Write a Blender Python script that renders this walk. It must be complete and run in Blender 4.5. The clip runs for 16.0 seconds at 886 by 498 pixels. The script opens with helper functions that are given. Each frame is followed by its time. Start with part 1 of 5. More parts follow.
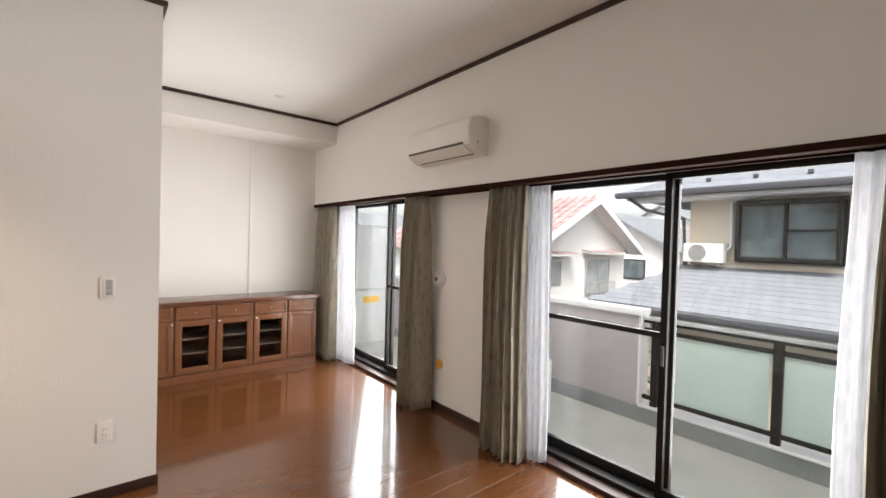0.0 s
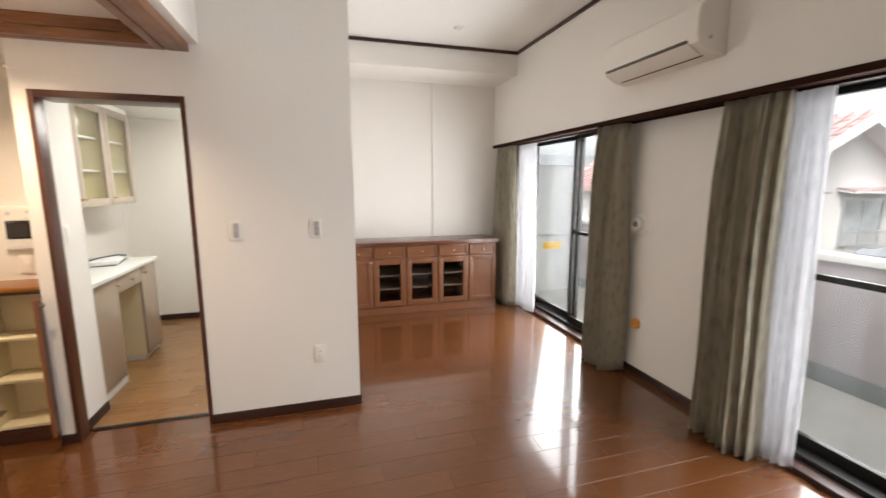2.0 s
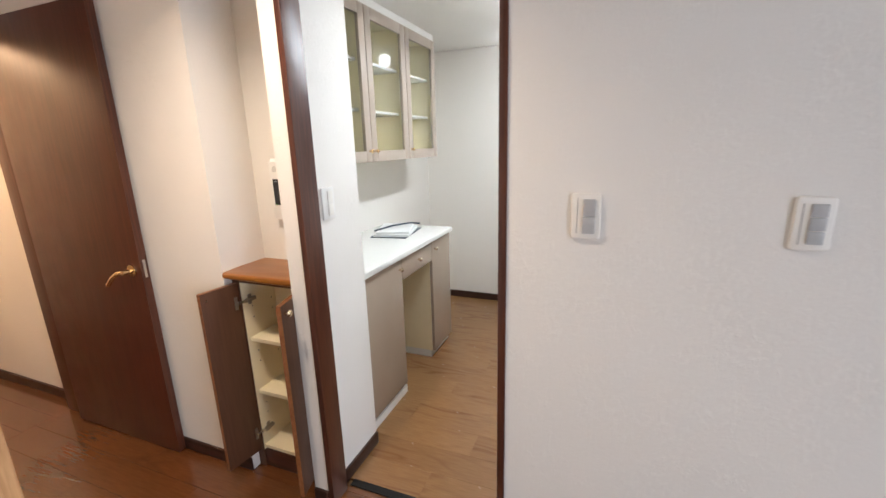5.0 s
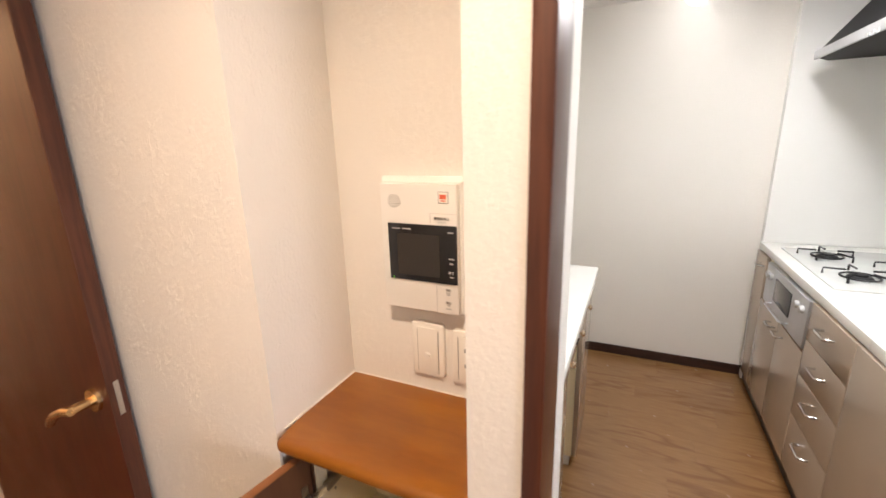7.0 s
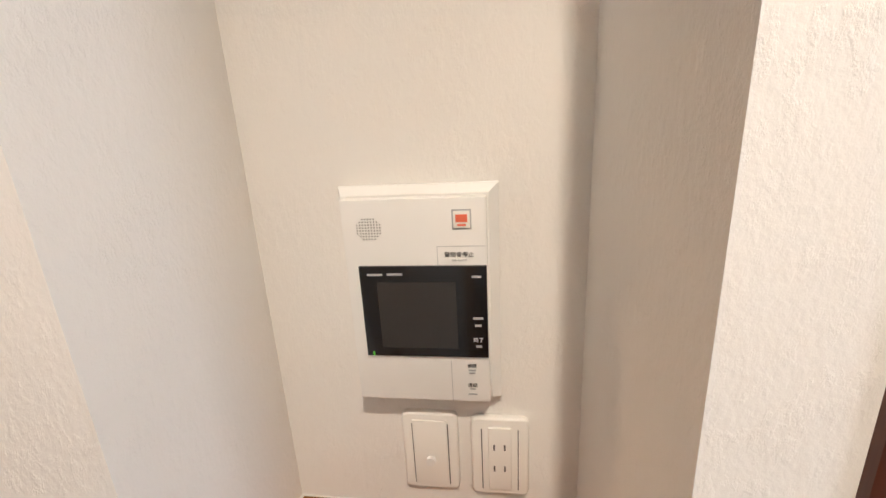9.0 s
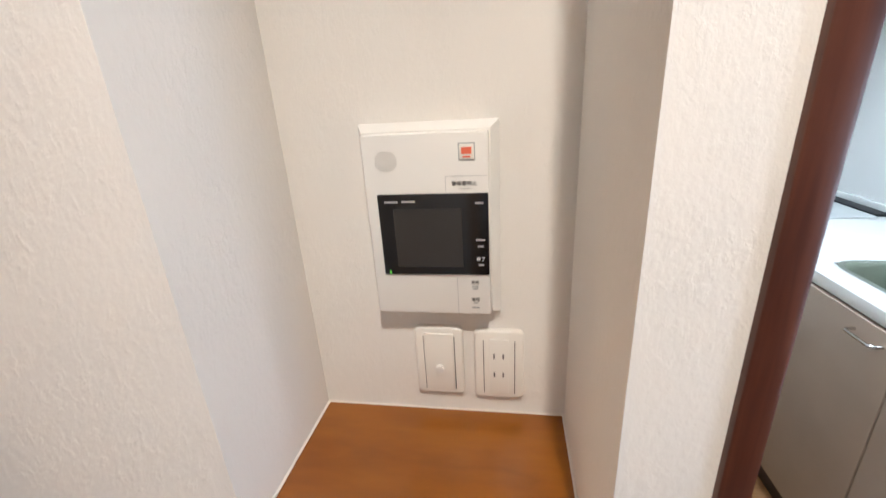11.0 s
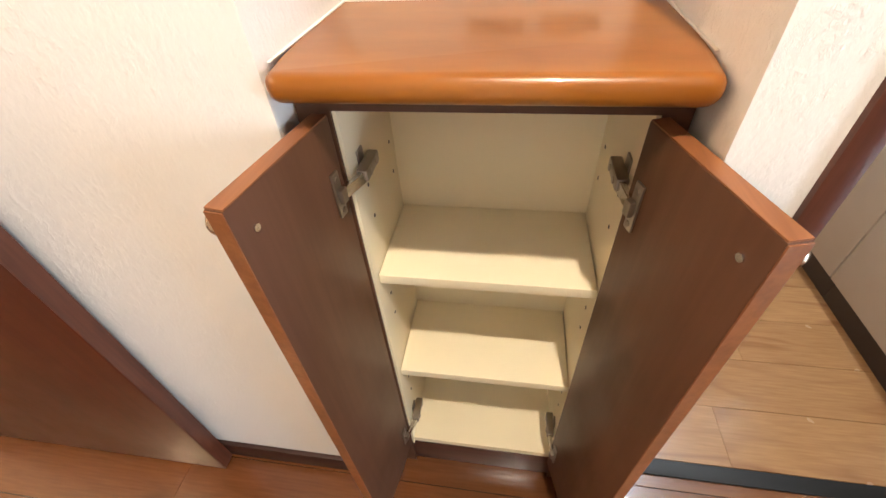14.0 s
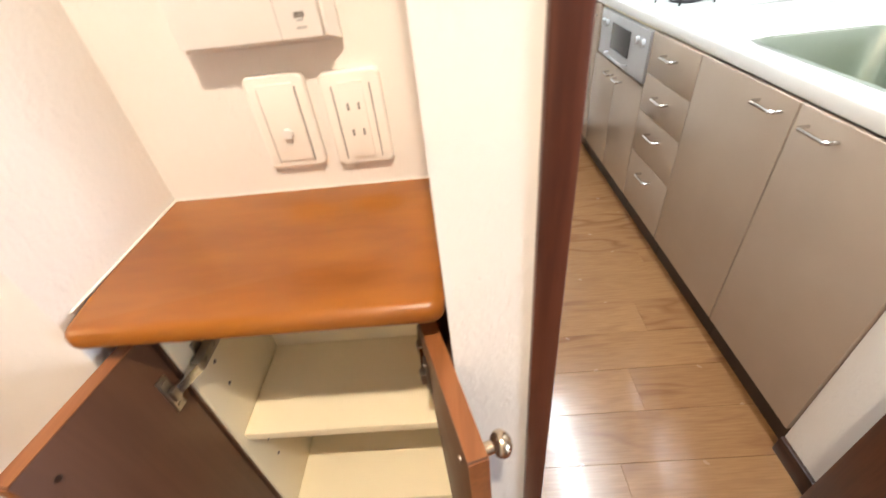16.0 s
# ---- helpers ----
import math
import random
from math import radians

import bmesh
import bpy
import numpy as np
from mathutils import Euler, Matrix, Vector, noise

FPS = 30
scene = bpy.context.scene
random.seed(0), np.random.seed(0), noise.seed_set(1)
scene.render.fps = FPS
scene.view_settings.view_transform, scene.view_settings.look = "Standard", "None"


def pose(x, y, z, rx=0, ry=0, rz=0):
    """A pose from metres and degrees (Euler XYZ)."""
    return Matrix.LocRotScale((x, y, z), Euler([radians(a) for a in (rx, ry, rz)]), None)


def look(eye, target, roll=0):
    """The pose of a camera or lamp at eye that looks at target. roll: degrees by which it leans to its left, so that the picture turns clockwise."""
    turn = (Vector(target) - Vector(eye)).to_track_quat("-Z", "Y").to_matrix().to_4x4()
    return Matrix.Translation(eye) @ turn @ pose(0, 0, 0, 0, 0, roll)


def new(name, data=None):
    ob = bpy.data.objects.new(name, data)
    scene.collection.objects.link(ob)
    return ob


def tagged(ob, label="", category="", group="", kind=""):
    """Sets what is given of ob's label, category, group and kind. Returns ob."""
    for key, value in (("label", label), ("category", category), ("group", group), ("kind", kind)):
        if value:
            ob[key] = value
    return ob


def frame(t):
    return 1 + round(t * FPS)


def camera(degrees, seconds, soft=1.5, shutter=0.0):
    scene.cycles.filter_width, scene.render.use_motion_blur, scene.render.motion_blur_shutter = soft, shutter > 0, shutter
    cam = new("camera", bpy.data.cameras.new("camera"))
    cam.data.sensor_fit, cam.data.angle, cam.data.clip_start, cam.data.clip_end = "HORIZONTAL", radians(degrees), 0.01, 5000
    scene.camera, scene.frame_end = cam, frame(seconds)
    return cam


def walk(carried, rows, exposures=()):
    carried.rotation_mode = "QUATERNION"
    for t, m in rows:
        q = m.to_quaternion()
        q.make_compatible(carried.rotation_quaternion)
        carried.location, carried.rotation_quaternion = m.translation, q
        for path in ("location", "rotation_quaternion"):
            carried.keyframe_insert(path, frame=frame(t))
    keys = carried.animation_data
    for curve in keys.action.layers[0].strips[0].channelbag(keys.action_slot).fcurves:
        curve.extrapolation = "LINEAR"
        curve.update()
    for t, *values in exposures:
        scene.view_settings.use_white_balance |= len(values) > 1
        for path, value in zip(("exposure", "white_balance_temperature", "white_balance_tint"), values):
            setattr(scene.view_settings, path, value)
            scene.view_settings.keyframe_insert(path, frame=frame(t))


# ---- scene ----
cam = camera(93.5, 16.0, shutter=0.3)
PATH = [
    (0, (0.132, 0.206, 1.561), (1.412, 1.742, 1.526), 1.6),
    (0.5, (0.142, 0.217, 1.546), (1.418, 1.754, 1.458), 1.2),
    (1, (0.148, 0.243, 1.538), (1.335, 1.842, 1.356), 0.8),
    (1.5, (0.174, 0.33, 1.514), (1.143, 2.062, 1.263), 0.2),
    (2, (0.238, 0.525, 1.522), (0.784, 2.424, 1.213), 0.0),
    (2.5, (0.217, 0.758, 1.498), (0.423, 2.712, 1.124), 0.2),
    (3, (0.122, 1.05, 1.479), (0.148, 3.007, 1.064), -0.9),
    (3.5, (0.036, 1.355, 1.471), (-0.178, 3.3, 1.056), -1.4),
    (3.7, (0.007, 1.481, 1.478), (-0.29, 3.414, 1.059), -1.3),
    (5.8, (-0.547, 2.505, 1.411), (-1.372, 4.253, 0.896), -2.2),
    (6, (-0.657, 2.577, 1.429), (-1.475, 4.328, 0.913), -2.6),
    (6.5, (-0.901, 2.721, 1.438), (-1.75, 4.455, 0.916), -2.8),
    (7, (-1.124, 2.894, 1.452), (-1.942, 4.65, 0.954), -1.6),
    (7.5, (-1.293, 3.001, 1.437), (-1.891, 4.849, 0.959), -1.9),
    (8, (-1.384, 3.119, 1.448), (-1.663, 5.035, 0.949), -2.9),
    (10.3, (-1.375, 3.133, 1.443), (-1.679, 5.016, 0.841), -3.6),
    (10.5, (-1.373, 3.114, 1.442), (-1.693, 4.992, 0.831), -3.8),
    (11, (-1.374, 3.051, 1.424), (-1.689, 4.898, 0.725), -3.4),
    (11.5, (-1.374, 3.001, 1.373), (-1.696, 4.8, 0.56), -2.5),
    (12, (-1.39, 2.978, 1.303), (-1.699, 4.723, 0.376), -1.2),
    (12.5, (-1.418, 2.987, 1.208), (-1.696, 4.667, 0.159), -1.5),
    (13, (-1.448, 2.991, 1.139), (-1.729, 4.565, -0.061), -2.4),
    (13.5, (-1.46, 2.996, 1.092), (-1.74, 4.481, -0.218), -3.3),
    (14, (-1.454, 3.005, 1.078), (-1.737, 4.441, -0.286), -4.2),
    (14.5, (-1.444, 3.005, 1.079), (-1.735, 4.418, -0.306), -4.9),
    (15, (-1.412, 3.014, 1.098), (-1.697, 4.428, -0.287), -5.5),
    (15.5, (-1.346, 3.036, 1.163), (-1.576, 4.503, -0.177), -6.0),
    (16, (-1.273, 3.068, 1.224), (-1.373, 4.644, -0.003), -7.1),
]
EXPOSURES = [
    (0.0, 1.36, 6650, 13), (2.0, 1.36, 6650, 13), (3.0, 1.54, 6000, 12), (3.7, 1.42, 5900, 12),
    (5.8, 1.3, 5850, 15), (7.0, 1.3, 6400, 18), (7.5, 1.15, 6250, 14), (7.8, 1.1, 5700, 11), (8.2, 1.05, 5500, 10),
    (10.3, 1.06, 5250, 10), (11.0, 1.1, 5150, 9), (12.0, 1.32, 5450, 9), (13.0, 1.72, 5650, 9),
    (14.0, 2.08, 5600, 9), (15.0, 2.12, 5550, 9), (16.0, 1.92, 5850, 12),
]
walk(cam, [(t, look(eye, target, roll)) for t, eye, target, roll in PATH], EXPOSURES)

# ---- world and lights ----
world = bpy.data.worlds.new("sky")
scene.world = world
world.use_nodes = True
wn = world.node_tree
sky = wn.nodes.new("ShaderNodeTexSky")
sky.sky_type = "NISHITA"
sky.sun_disc = False
sky.sun_elevation, sky.sun_rotation = radians(55), radians(232)
sky.dust_density = 4.0
sky.air_density = 1.0
# An overcast sky: the blue of the clear sky is greyed by cloud.
cloud = wn.nodes.new("ShaderNodeHueSaturation")
cloud.inputs["Saturation"].default_value = 0.28
wn.links.new(sky.outputs[0], cloud.inputs["Color"])
wn.links.new(cloud.outputs[0], wn.nodes["Background"].inputs[0])
wn.nodes["Background"].inputs[1].default_value = 0.15


def lamp(name, kind, m, watts, colour, **more):
    data = bpy.data.lights.new(name, kind)
    data.energy, data.color = watts, colour
    ob = new(name, data)
    ob.matrix_world = m
    return data


sun = lamp("sun", "SUN", look((0, 0, 20), (4.5, 3.5, 11.8)), 1.5, (1.0, 0.96, 0.9))
sun.angle = radians(12)
SPOT = (-1.236, 2.75, 2.325)
down = lamp("downlight_bulb", "SPOT", look(SPOT, (SPOT[0], SPOT[1] + 0.001, 0)), 34, (1.0, 0.79, 0.555))
down.spot_size, down.spot_blend, down.shadow_soft_size = radians(132), 0.8, 0.025
tube_light = lamp("kitchen_tube_light", "AREA", look((-0.62, 4.5, 2.10), (-0.62, 4.5001, 0)), 7.3, (0.97, 1.0, 0.94))
tube_light.shape, tube_light.size, tube_light.size_y = "RECTANGLE", 0.14, 1.15
hall = lamp("corridor_bulb", "POINT", pose(-3.6, 2.9, 2.2), 14, (1.0, 0.62, 0.32))
hall.shadow_soft_size = 0.05
# Daylight in the two window openings.
for wy, wl, watts, low in ((1.24, 1.82, 44, 0.62), (4.29, 1.94, 50, 0.62)):
    d = lamp("window_daylight", "AREA", look((2.935, wy, 1.03), (0.0, wy, low)), watts, (0.98, 0.99, 1.0))
    d.shape, d.size, d.size_y = "RECTANGLE", wl, 1.85

# ---- materials ----
def rgb(c):
    return (*c, 1.0)


class Nodes:
    def __init__(self, name):
        self.mat = bpy.data.materials.new(name)
        self.mat.use_nodes = True
        self.tree = self.mat.node_tree
        self.bsdf = self.tree.nodes["Principled BSDF"]
        self.coord = self.tree.nodes.new("ShaderNodeTexCoord").outputs["Object"]

    def add(self, kind, **values):
        n = self.tree.nodes.new(kind)
        for k, v in values.items():
            n.inputs[k.replace("_", " ")].default_value = v
        return n

    def link(self, a, b):
        self.tree.links.new(a, b)

    def scaled(self, scale, shift=None):
        m = self.add("ShaderNodeMapping")
        m.inputs["Scale"].default_value = scale
        self.link(self.coord, m.inputs["Vector"])
        if shift is not None:
            self.link(shift, m.inputs["Location"])
        return m.outputs[0]

    def noise(self, vector, scale, detail=4.0, rough=0.55):
        n = self.add("ShaderNodeTexNoise", Scale=scale, Detail=detail, Roughness=rough)
        self.link(vector, n.inputs["Vector"])
        return n.outputs["Fac"]

    def ramp(self, fac, stops):
        r = self.tree.nodes.new("ShaderNodeValToRGB")
        while len(r.color_ramp.elements) < len(stops):
            r.color_ramp.elements.new(0.5)
        for e, (p, c) in zip(r.color_ramp.elements, stops):
            e.position, e.color = p, rgb(c)
        self.link(fac, r.inputs[0])
        return r.outputs[0]

    def mix(self, fac, a, b, mode="MIX"):
        m = self.tree.nodes.new("ShaderNodeMix")
        m.data_type, m.blend_type = "RGBA", mode
        for value, slot in ((fac, 0), (a, 6), (b, 7)):
            if isinstance(value, (int, float)):
                m.inputs[slot].default_value = value
            elif isinstance(value, tuple):
                m.inputs[slot].default_value = rgb(value)
            else:
                self.link(value, m.inputs[slot])
        return m.outputs[2]

    def bump(self, height, strength, distance=0.002, after=None):
        b = self.add("ShaderNodeBump", Strength=strength, Distance=distance)
        self.link(height, b.inputs["Height"])
        if after is not None:
            self.link(after, b.inputs["Normal"])
        self.link(b.outputs[0], self.bsdf.inputs["Normal"])
        return b.outputs[0]

    def set(self, colour=None, rough=None, metal=None, **more):
        b = self.bsdf.inputs
        for key, v in (("Base Color", colour), ("Roughness", rough), ("Metallic", metal)):
            if v is None:
                continue
            if isinstance(v, tuple):
                b[key].default_value = rgb(v)
            elif isinstance(v, (int, float)):
                b[key].default_value = v
            else:
                self.link(v, b[key])
        for key, v in more.items():
            b[key.replace("_", " ")].default_value = v
        return self.mat


def plain(name, colour, rough=0.5, metal=0.0, vary=0.06, scale=6.0, bump=0.0, bump_scale=300.0, distance=0.001, **more):
    n = Nodes(name)
    wide = n.noise(n.coord, scale, 3.0)
    dark = tuple(c * (1 - vary) for c in colour)
    light = tuple(min(1.0, c * (1 + vary)) for c in colour)
    col = n.ramp(wide, [(0.3, dark), (0.7, light)])
    fine = n.noise(n.coord, bump_scale, 3.0)
    if bump:
        n.bump(fine, bump, distance)
    spread = n.add("ShaderNodeMapRange")
    n.link(fine, spread.inputs[0])
    spread.inputs[3].default_value, spread.inputs[4].default_value = max(0.02, rough - 0.06), min(1.0, rough + 0.06)
    return n.set(col, spread.outputs[0], metal, **more)


def wallpaper(name, colour):
    """Vinyl wallpaper with a knocked plaster-like relief."""
    n = Nodes(name)
    wide = n.noise(n.coord, 1.1, 4.0)
    col = n.ramp(wide, [(0.3, tuple(c * 0.965 for c in colour)), (0.7, colour)])
    lumps = n.noise(n.scaled((1, 1, 0.75)), 150.0, 5.0, 0.62)
    flecks = n.ramp(n.noise(n.scaled((1, 1, 0.6)), 75.0, 6.0, 0.68), [(0.50, (0, 0, 0)), (0.62, (1, 1, 1))])
    patches = n.ramp(n.noise(n.coord, 11.0, 3.0), [(0.42, (0.12, 0.12, 0.12)), (0.62, (1, 1, 1))])
    both = n.add("ShaderNodeMath")
    both.operation = "MULTIPLY_ADD"
    n.link(n.mix(1.0, flecks, patches, "MULTIPLY"), both.inputs[0])
    both.inputs[1].default_value = 0.8
    n.link(lumps, both.inputs[2])
    n.bump(both.outputs[0], 0.34, 0.0028)
    return n.set(col, 0.82)


def wood(name, dark, light, rough=0.3, along="x", grain=1.0, coat=0.0, per_piece=0.0, bump=0.05, wide=14.0):
    """Stained wood with stretched grain; per_piece varies each plank or panel by its own random number."""
    n = Nodes(name)
    k = {"x": (0.9, wide, wide), "y": (wide, 0.9, wide), "z": (wide, wide, 0.9)}[along]
    info = n.tree.nodes.new("ShaderNodeObjectInfo")
    shift = n.add("ShaderNodeVectorMath")
    shift.operation = "SCALE"
    shift.inputs[0].default_value = (37.0, 61.0, 23.0)
    n.link(info.outputs["Random"], shift.inputs["Scale"])
    v = n.scaled(tuple(c * grain for c in k), shift.outputs[0])
    rings = n.noise(v, 1.6, 5.0, 0.6)
    wave = n.add("ShaderNodeMath")
    wave.operation = "PINGPONG"
    twist = n.add("ShaderNodeMath")
    twist.operation = "MULTIPLY"
    twist.inputs[1].default_value = 5.0
    n.link(rings, twist.inputs[0])
    n.link(twist.outputs[0], wave.inputs[0])
    wave.inputs[1].default_value = 0.5
    fine = n.noise(v, 9.0, 4.0)
    mixf = n.add("ShaderNodeMath")
    mixf.operation = "MULTIPLY_ADD"
    n.link(wave.outputs[0], mixf.inputs[0])
    mixf.inputs[1].default_value = 0.9
    half = n.add("ShaderNodeMath")
    half.operation = "MULTIPLY"
    half.inputs[1].default_value = 0.6
    n.link(fine, half.inputs[0])
    n.link(half.outputs[0], mixf.inputs[2])
    col = n.ramp(mixf.outputs[0], [(0.2, dark), (0.75, light)])
    blot = n.noise(n.coord, 2.2, 3.0)
    col = n.mix(0.35, col, n.ramp(blot, [(0.3, (0.75, 0.72, 0.7)), (0.7, (1.0, 1.0, 1.0))]), "MULTIPLY")
    if per_piece:
        col = n.mix(1.0, col, n.ramp(info.outputs["Random"], [(0.0, (1 - per_piece,) * 3), (1.0, (1.0, 1.0, 1.0))]), "MULTIPLY")
    soft = n.noise(n.coord, 7.0, 3.0)
    spread = n.add("ShaderNodeMapRange")
    n.link(soft, spread.inputs[0])
    spread.inputs[3].default_value, spread.inputs[4].default_value = rough * 0.75, rough * 1.3
    n.bump(fine, bump, 0.0006)
    return n.set(col, spread.outputs[0], 0.0, Coat_Weight=coat, Coat_Roughness=0.05)


def veined(name, dark, light, vein, coat=0.2, coat_rough=0.1, low=0.16, high=0.34, gloss=0.5, rare=0.0):
    """Smooth plank with sparse flame-shaped dark veins."""
    n = Nodes(name)
    info = n.tree.nodes.new("ShaderNodeObjectInfo")
    shift = n.add("ShaderNodeVectorMath")
    shift.operation = "SCALE"
    shift.inputs[0].default_value = (37.0, 61.0, 23.0)
    n.link(info.outputs["Random"], shift.inputs["Scale"])
    v = n.scaled((1.5, 8.0, 8.0), shift.outputs[0])
    field = n.noise(v, 1.1, 2.0, 0.45)
    rings = n.add("ShaderNodeMath")
    rings.operation = "PINGPONG"
    many = n.add("ShaderNodeMath")
    many.operation = "MULTIPLY"
    many.inputs[1].default_value = 6.5
    n.link(field, many.inputs[0])
    n.link(many.outputs[0], rings.inputs[0])
    rings.inputs[1].default_value = 0.5
    lines = n.ramp(rings.outputs[0], [(0.0, (1, 1, 1)), (0.30, (0, 0, 0))])
    where = n.ramp(n.noise(n.scaled((1.4, 3.2, 3.2), shift.outputs[0]), 1.3, 2.0), [(0.42 + rare, (0, 0, 0)), (0.56 + rare, (0.9, 0.9, 0.9))])
    mask = n.mix(1.0, lines, where, "MULTIPLY")
    fine = n.noise(n.scaled((4.0, 60.0, 60.0), shift.outputs[0]), 3.0, 3.0)
    col = n.ramp(fine, [(0.25, dark), (0.75, light)])
    col = n.mix(0.5, col, n.ramp(n.noise(n.coord, 1.7, 3.0), [(0.3, (0.8, 0.76, 0.72)), (0.7, (1, 1, 1))]), "MULTIPLY")
    col = n.mix(1.0, col, n.ramp(info.outputs["Random"], [(0.0, (0.9, 0.88, 0.86)), (1.0, (1, 1, 1))]), "MULTIPLY")
    col = n.mix(mask, col, vein)
    spread = n.add("ShaderNodeMapRange")
    n.link(n.noise(n.coord, 5.0, 3.0), spread.inputs[0])
    spread.inputs[3].default_value, spread.inputs[4].default_value = low, high
    n.bump(fine, 0.02, 0.0005)
    return n.set(col, spread.outputs[0], 0.0, Coat_Weight=coat, Coat_Roughness=coat_rough, Specular_IOR_Level=gloss)


M = {}
M["wall"] = wallpaper("wallpaper", (0.80, 0.77, 0.72))
M["ceil"] = wallpaper("ceiling_paper", (0.80, 0.78, 0.74))
M["trim"] = wood("dark_trim", (0.020, 0.008, 0.006), (0.048, 0.019, 0.012), 0.4, "x")
M["trim_y"] = wood("dark_trim_y", (0.020, 0.008, 0.006), (0.048, 0.019, 0.012), 0.4, "y")
M["casing"] = wood("casing_wood", (0.052, 0.016, 0.009), (0.095, 0.031, 0.016), 0.31, "z")
M["casing_x"] = wood("casing_wood_x", (0.045, 0.016, 0.010), (0.092, 0.034, 0.020), 0.33, "x")
M["plank"] = veined("floor_plank", (0.116, 0.040, 0.012), (0.152, 0.057, 0.018), (0.092, 0.031, 0.010), 0.88, 0.075, 0.22, 0.30, 0.3, 0.10)
M["plank_kitchen"] = veined("kitchen_plank", (0.240, 0.124, 0.048), (0.305, 0.168, 0.072), (0.175, 0.078, 0.030))
M["groove"] = plain("floor_groove", (0.03, 0.012, 0.006), 0.5)
M["groove_pale"] = plain("floor_seam", (0.22, 0.11, 0.042), 0.35)
M["side"] = wood("sideboard_wood", (0.150, 0.056, 0.023), (0.190, 0.074, 0.031), 0.34, "z", 1.0, 0.1)
M["side_x"] = wood("sideboard_top_wood", (0.095, 0.032, 0.016), (0.150, 0.055, 0.028), 0.25, "x", 1.0, 0.4)
M["niche_top"] = wood("niche_top_wood", (0.205, 0.062, 0.003), (0.295, 0.102, 0.005), 0.30, "x", 0.8, 0.22, 0.0, 0.012, 3.0)
M["niche_door"] = wood("niche_door_wood", (0.080, 0.032, 0.014), (0.100, 0.042, 0.019), 0.46, "z", 0.8, 0.0)
M["niche_edge"] = wood("niche_door_edge", (0.19, 0.070, 0.022), (0.27, 0.105, 0.036), 0.35, "y", 1.0)
M["cream"] = plain("cream_board", (0.86, 0.77, 0.54), 0.42, 0, 0.02)
M["white"] = plain("white_plastic", (0.80, 0.785, 0.75), 0.38, 0, 0.02)
M["plate"] = plain("plate_plastic", (0.82, 0.79, 0.73), 0.35, 0, 0.02)
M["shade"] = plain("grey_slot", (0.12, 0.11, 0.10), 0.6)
M["grey"] = plain("grey_button", (0.42, 0.42, 0.42), 0.4)
M["black"] = plain("black_gloss", (0.010, 0.010, 0.011), 0.14)
M["screen"] = plain("dark_screen", (0.035, 0.032, 0.030), 0.10)
M["red"] = plain("alarm_red", (0.75, 0.16, 0.08), 0.4)
M["led"] = plain("green_led", (0.2, 0.8, 0.1), 0.4)
M["chrome"] = plain("brushed_steel", (0.62, 0.60, 0.57), 0.24, 1.0)
M["brass"] = plain("brass", (0.70, 0.50, 0.26), 0.25, 1.0)
M["bronze"] = plain("bronze_frame", (0.009, 0.008, 0.007), 0.5, 0.0, Specular_IOR_Level=0.25)
M["matt_brown"] = plain("matt_brown_board", (0.030, 0.013, 0.009), 0.95, 0.0, Specular_IOR_Level=0.05)
M["knob"] = plain("pale_gold_knob", (0.72, 0.60, 0.45), 0.22, 1.0)
M["beige"] = plain("greige_laminate", (0.40, 0.32, 0.25), 0.08, 0, 0.03)
M["beige2"] = plain("greige_frame", (0.42, 0.35, 0.285), 0.3, 0, 0.03)
M["counter"] = plain("white_counter", (0.80, 0.80, 0.77), 0.22, 0, 0.015)
M["tile"] = plain("white_panel", (0.80, 0.80, 0.78), 0.18, 0, 0.01)
M["kick"] = plain("dark_kick", (0.03, 0.018, 0.014), 0.4)
M["sinkgreen"] = plain("steel_bowl", (0.36, 0.40, 0.33), 0.3, 0.85)
M["nickel"] = plain("dull_nickel", (0.36, 0.32, 0.27), 0.32, 1.0)
M["hob"] = plain("pale_hob_glass", (0.62, 0.64, 0.63), 0.12, 0.1)
M["iron"] = plain("black_iron", (0.02, 0.02, 0.022), 0.5, 0.3)
M["hood"] = plain("black_hood", (0.006, 0.006, 0.007), 0.5, 0.0, Specular_IOR_Level=0.12)
M["paper"] = plain("paper", (0.75, 0.76, 0.76), 0.7)
M["binder"] = plain("binder_blue", (0.03, 0.045, 0.07), 0.4)
M["pale_wood"] = wood("pale_wood", (0.40, 0.20, 0.075), (0.60, 0.345, 0.155), 0.4, "z", 1.0)
M["beam_x"] = wood("brown_beam_x", (0.16, 0.062, 0.024), (0.26, 0.115, 0.048), 0.35, "x")
M["beam_y"] = wood("brown_beam_y", (0.16, 0.062, 0.024), (0.26, 0.115, 0.048), 0.35, "y")
M["fusuma"] = plain("fusuma_paper", (0.70, 0.72, 0.67), 0.8, 0, 0.02, 2.0, 0.15, 200.0)
M["door"] = wood("door_wood", (0.058, 0.013, 0.006), (0.086, 0.021, 0.009), 0.36, "z", 0.8, 0.0)
M["ac"] = plain("aircon_plastic", (0.78, 0.75, 0.69), 0.42, 0, 0.015)
M["ac_dark"] = plain("aircon_slot", (0.10, 0.085, 0.07), 0.5)
M["orange"] = plain("orange_plastic", (0.78, 0.36, 0.06), 0.4)
M["plinth"] = plain("concrete_grey", (0.24, 0.255, 0.26), 0.85, 0, 0.12, 3.0, 0.4, 60.0)
M["balcony"] = plain("balcony_floor", (0.46, 0.45, 0.41), 0.7, 0, 0.08, 3.0, 0.2, 80.0)
M["mauve"] = plain("mauve_render", (0.42, 0.385, 0.40), 0.85, 0, 0.05, 2.0, 0.3, 120.0)
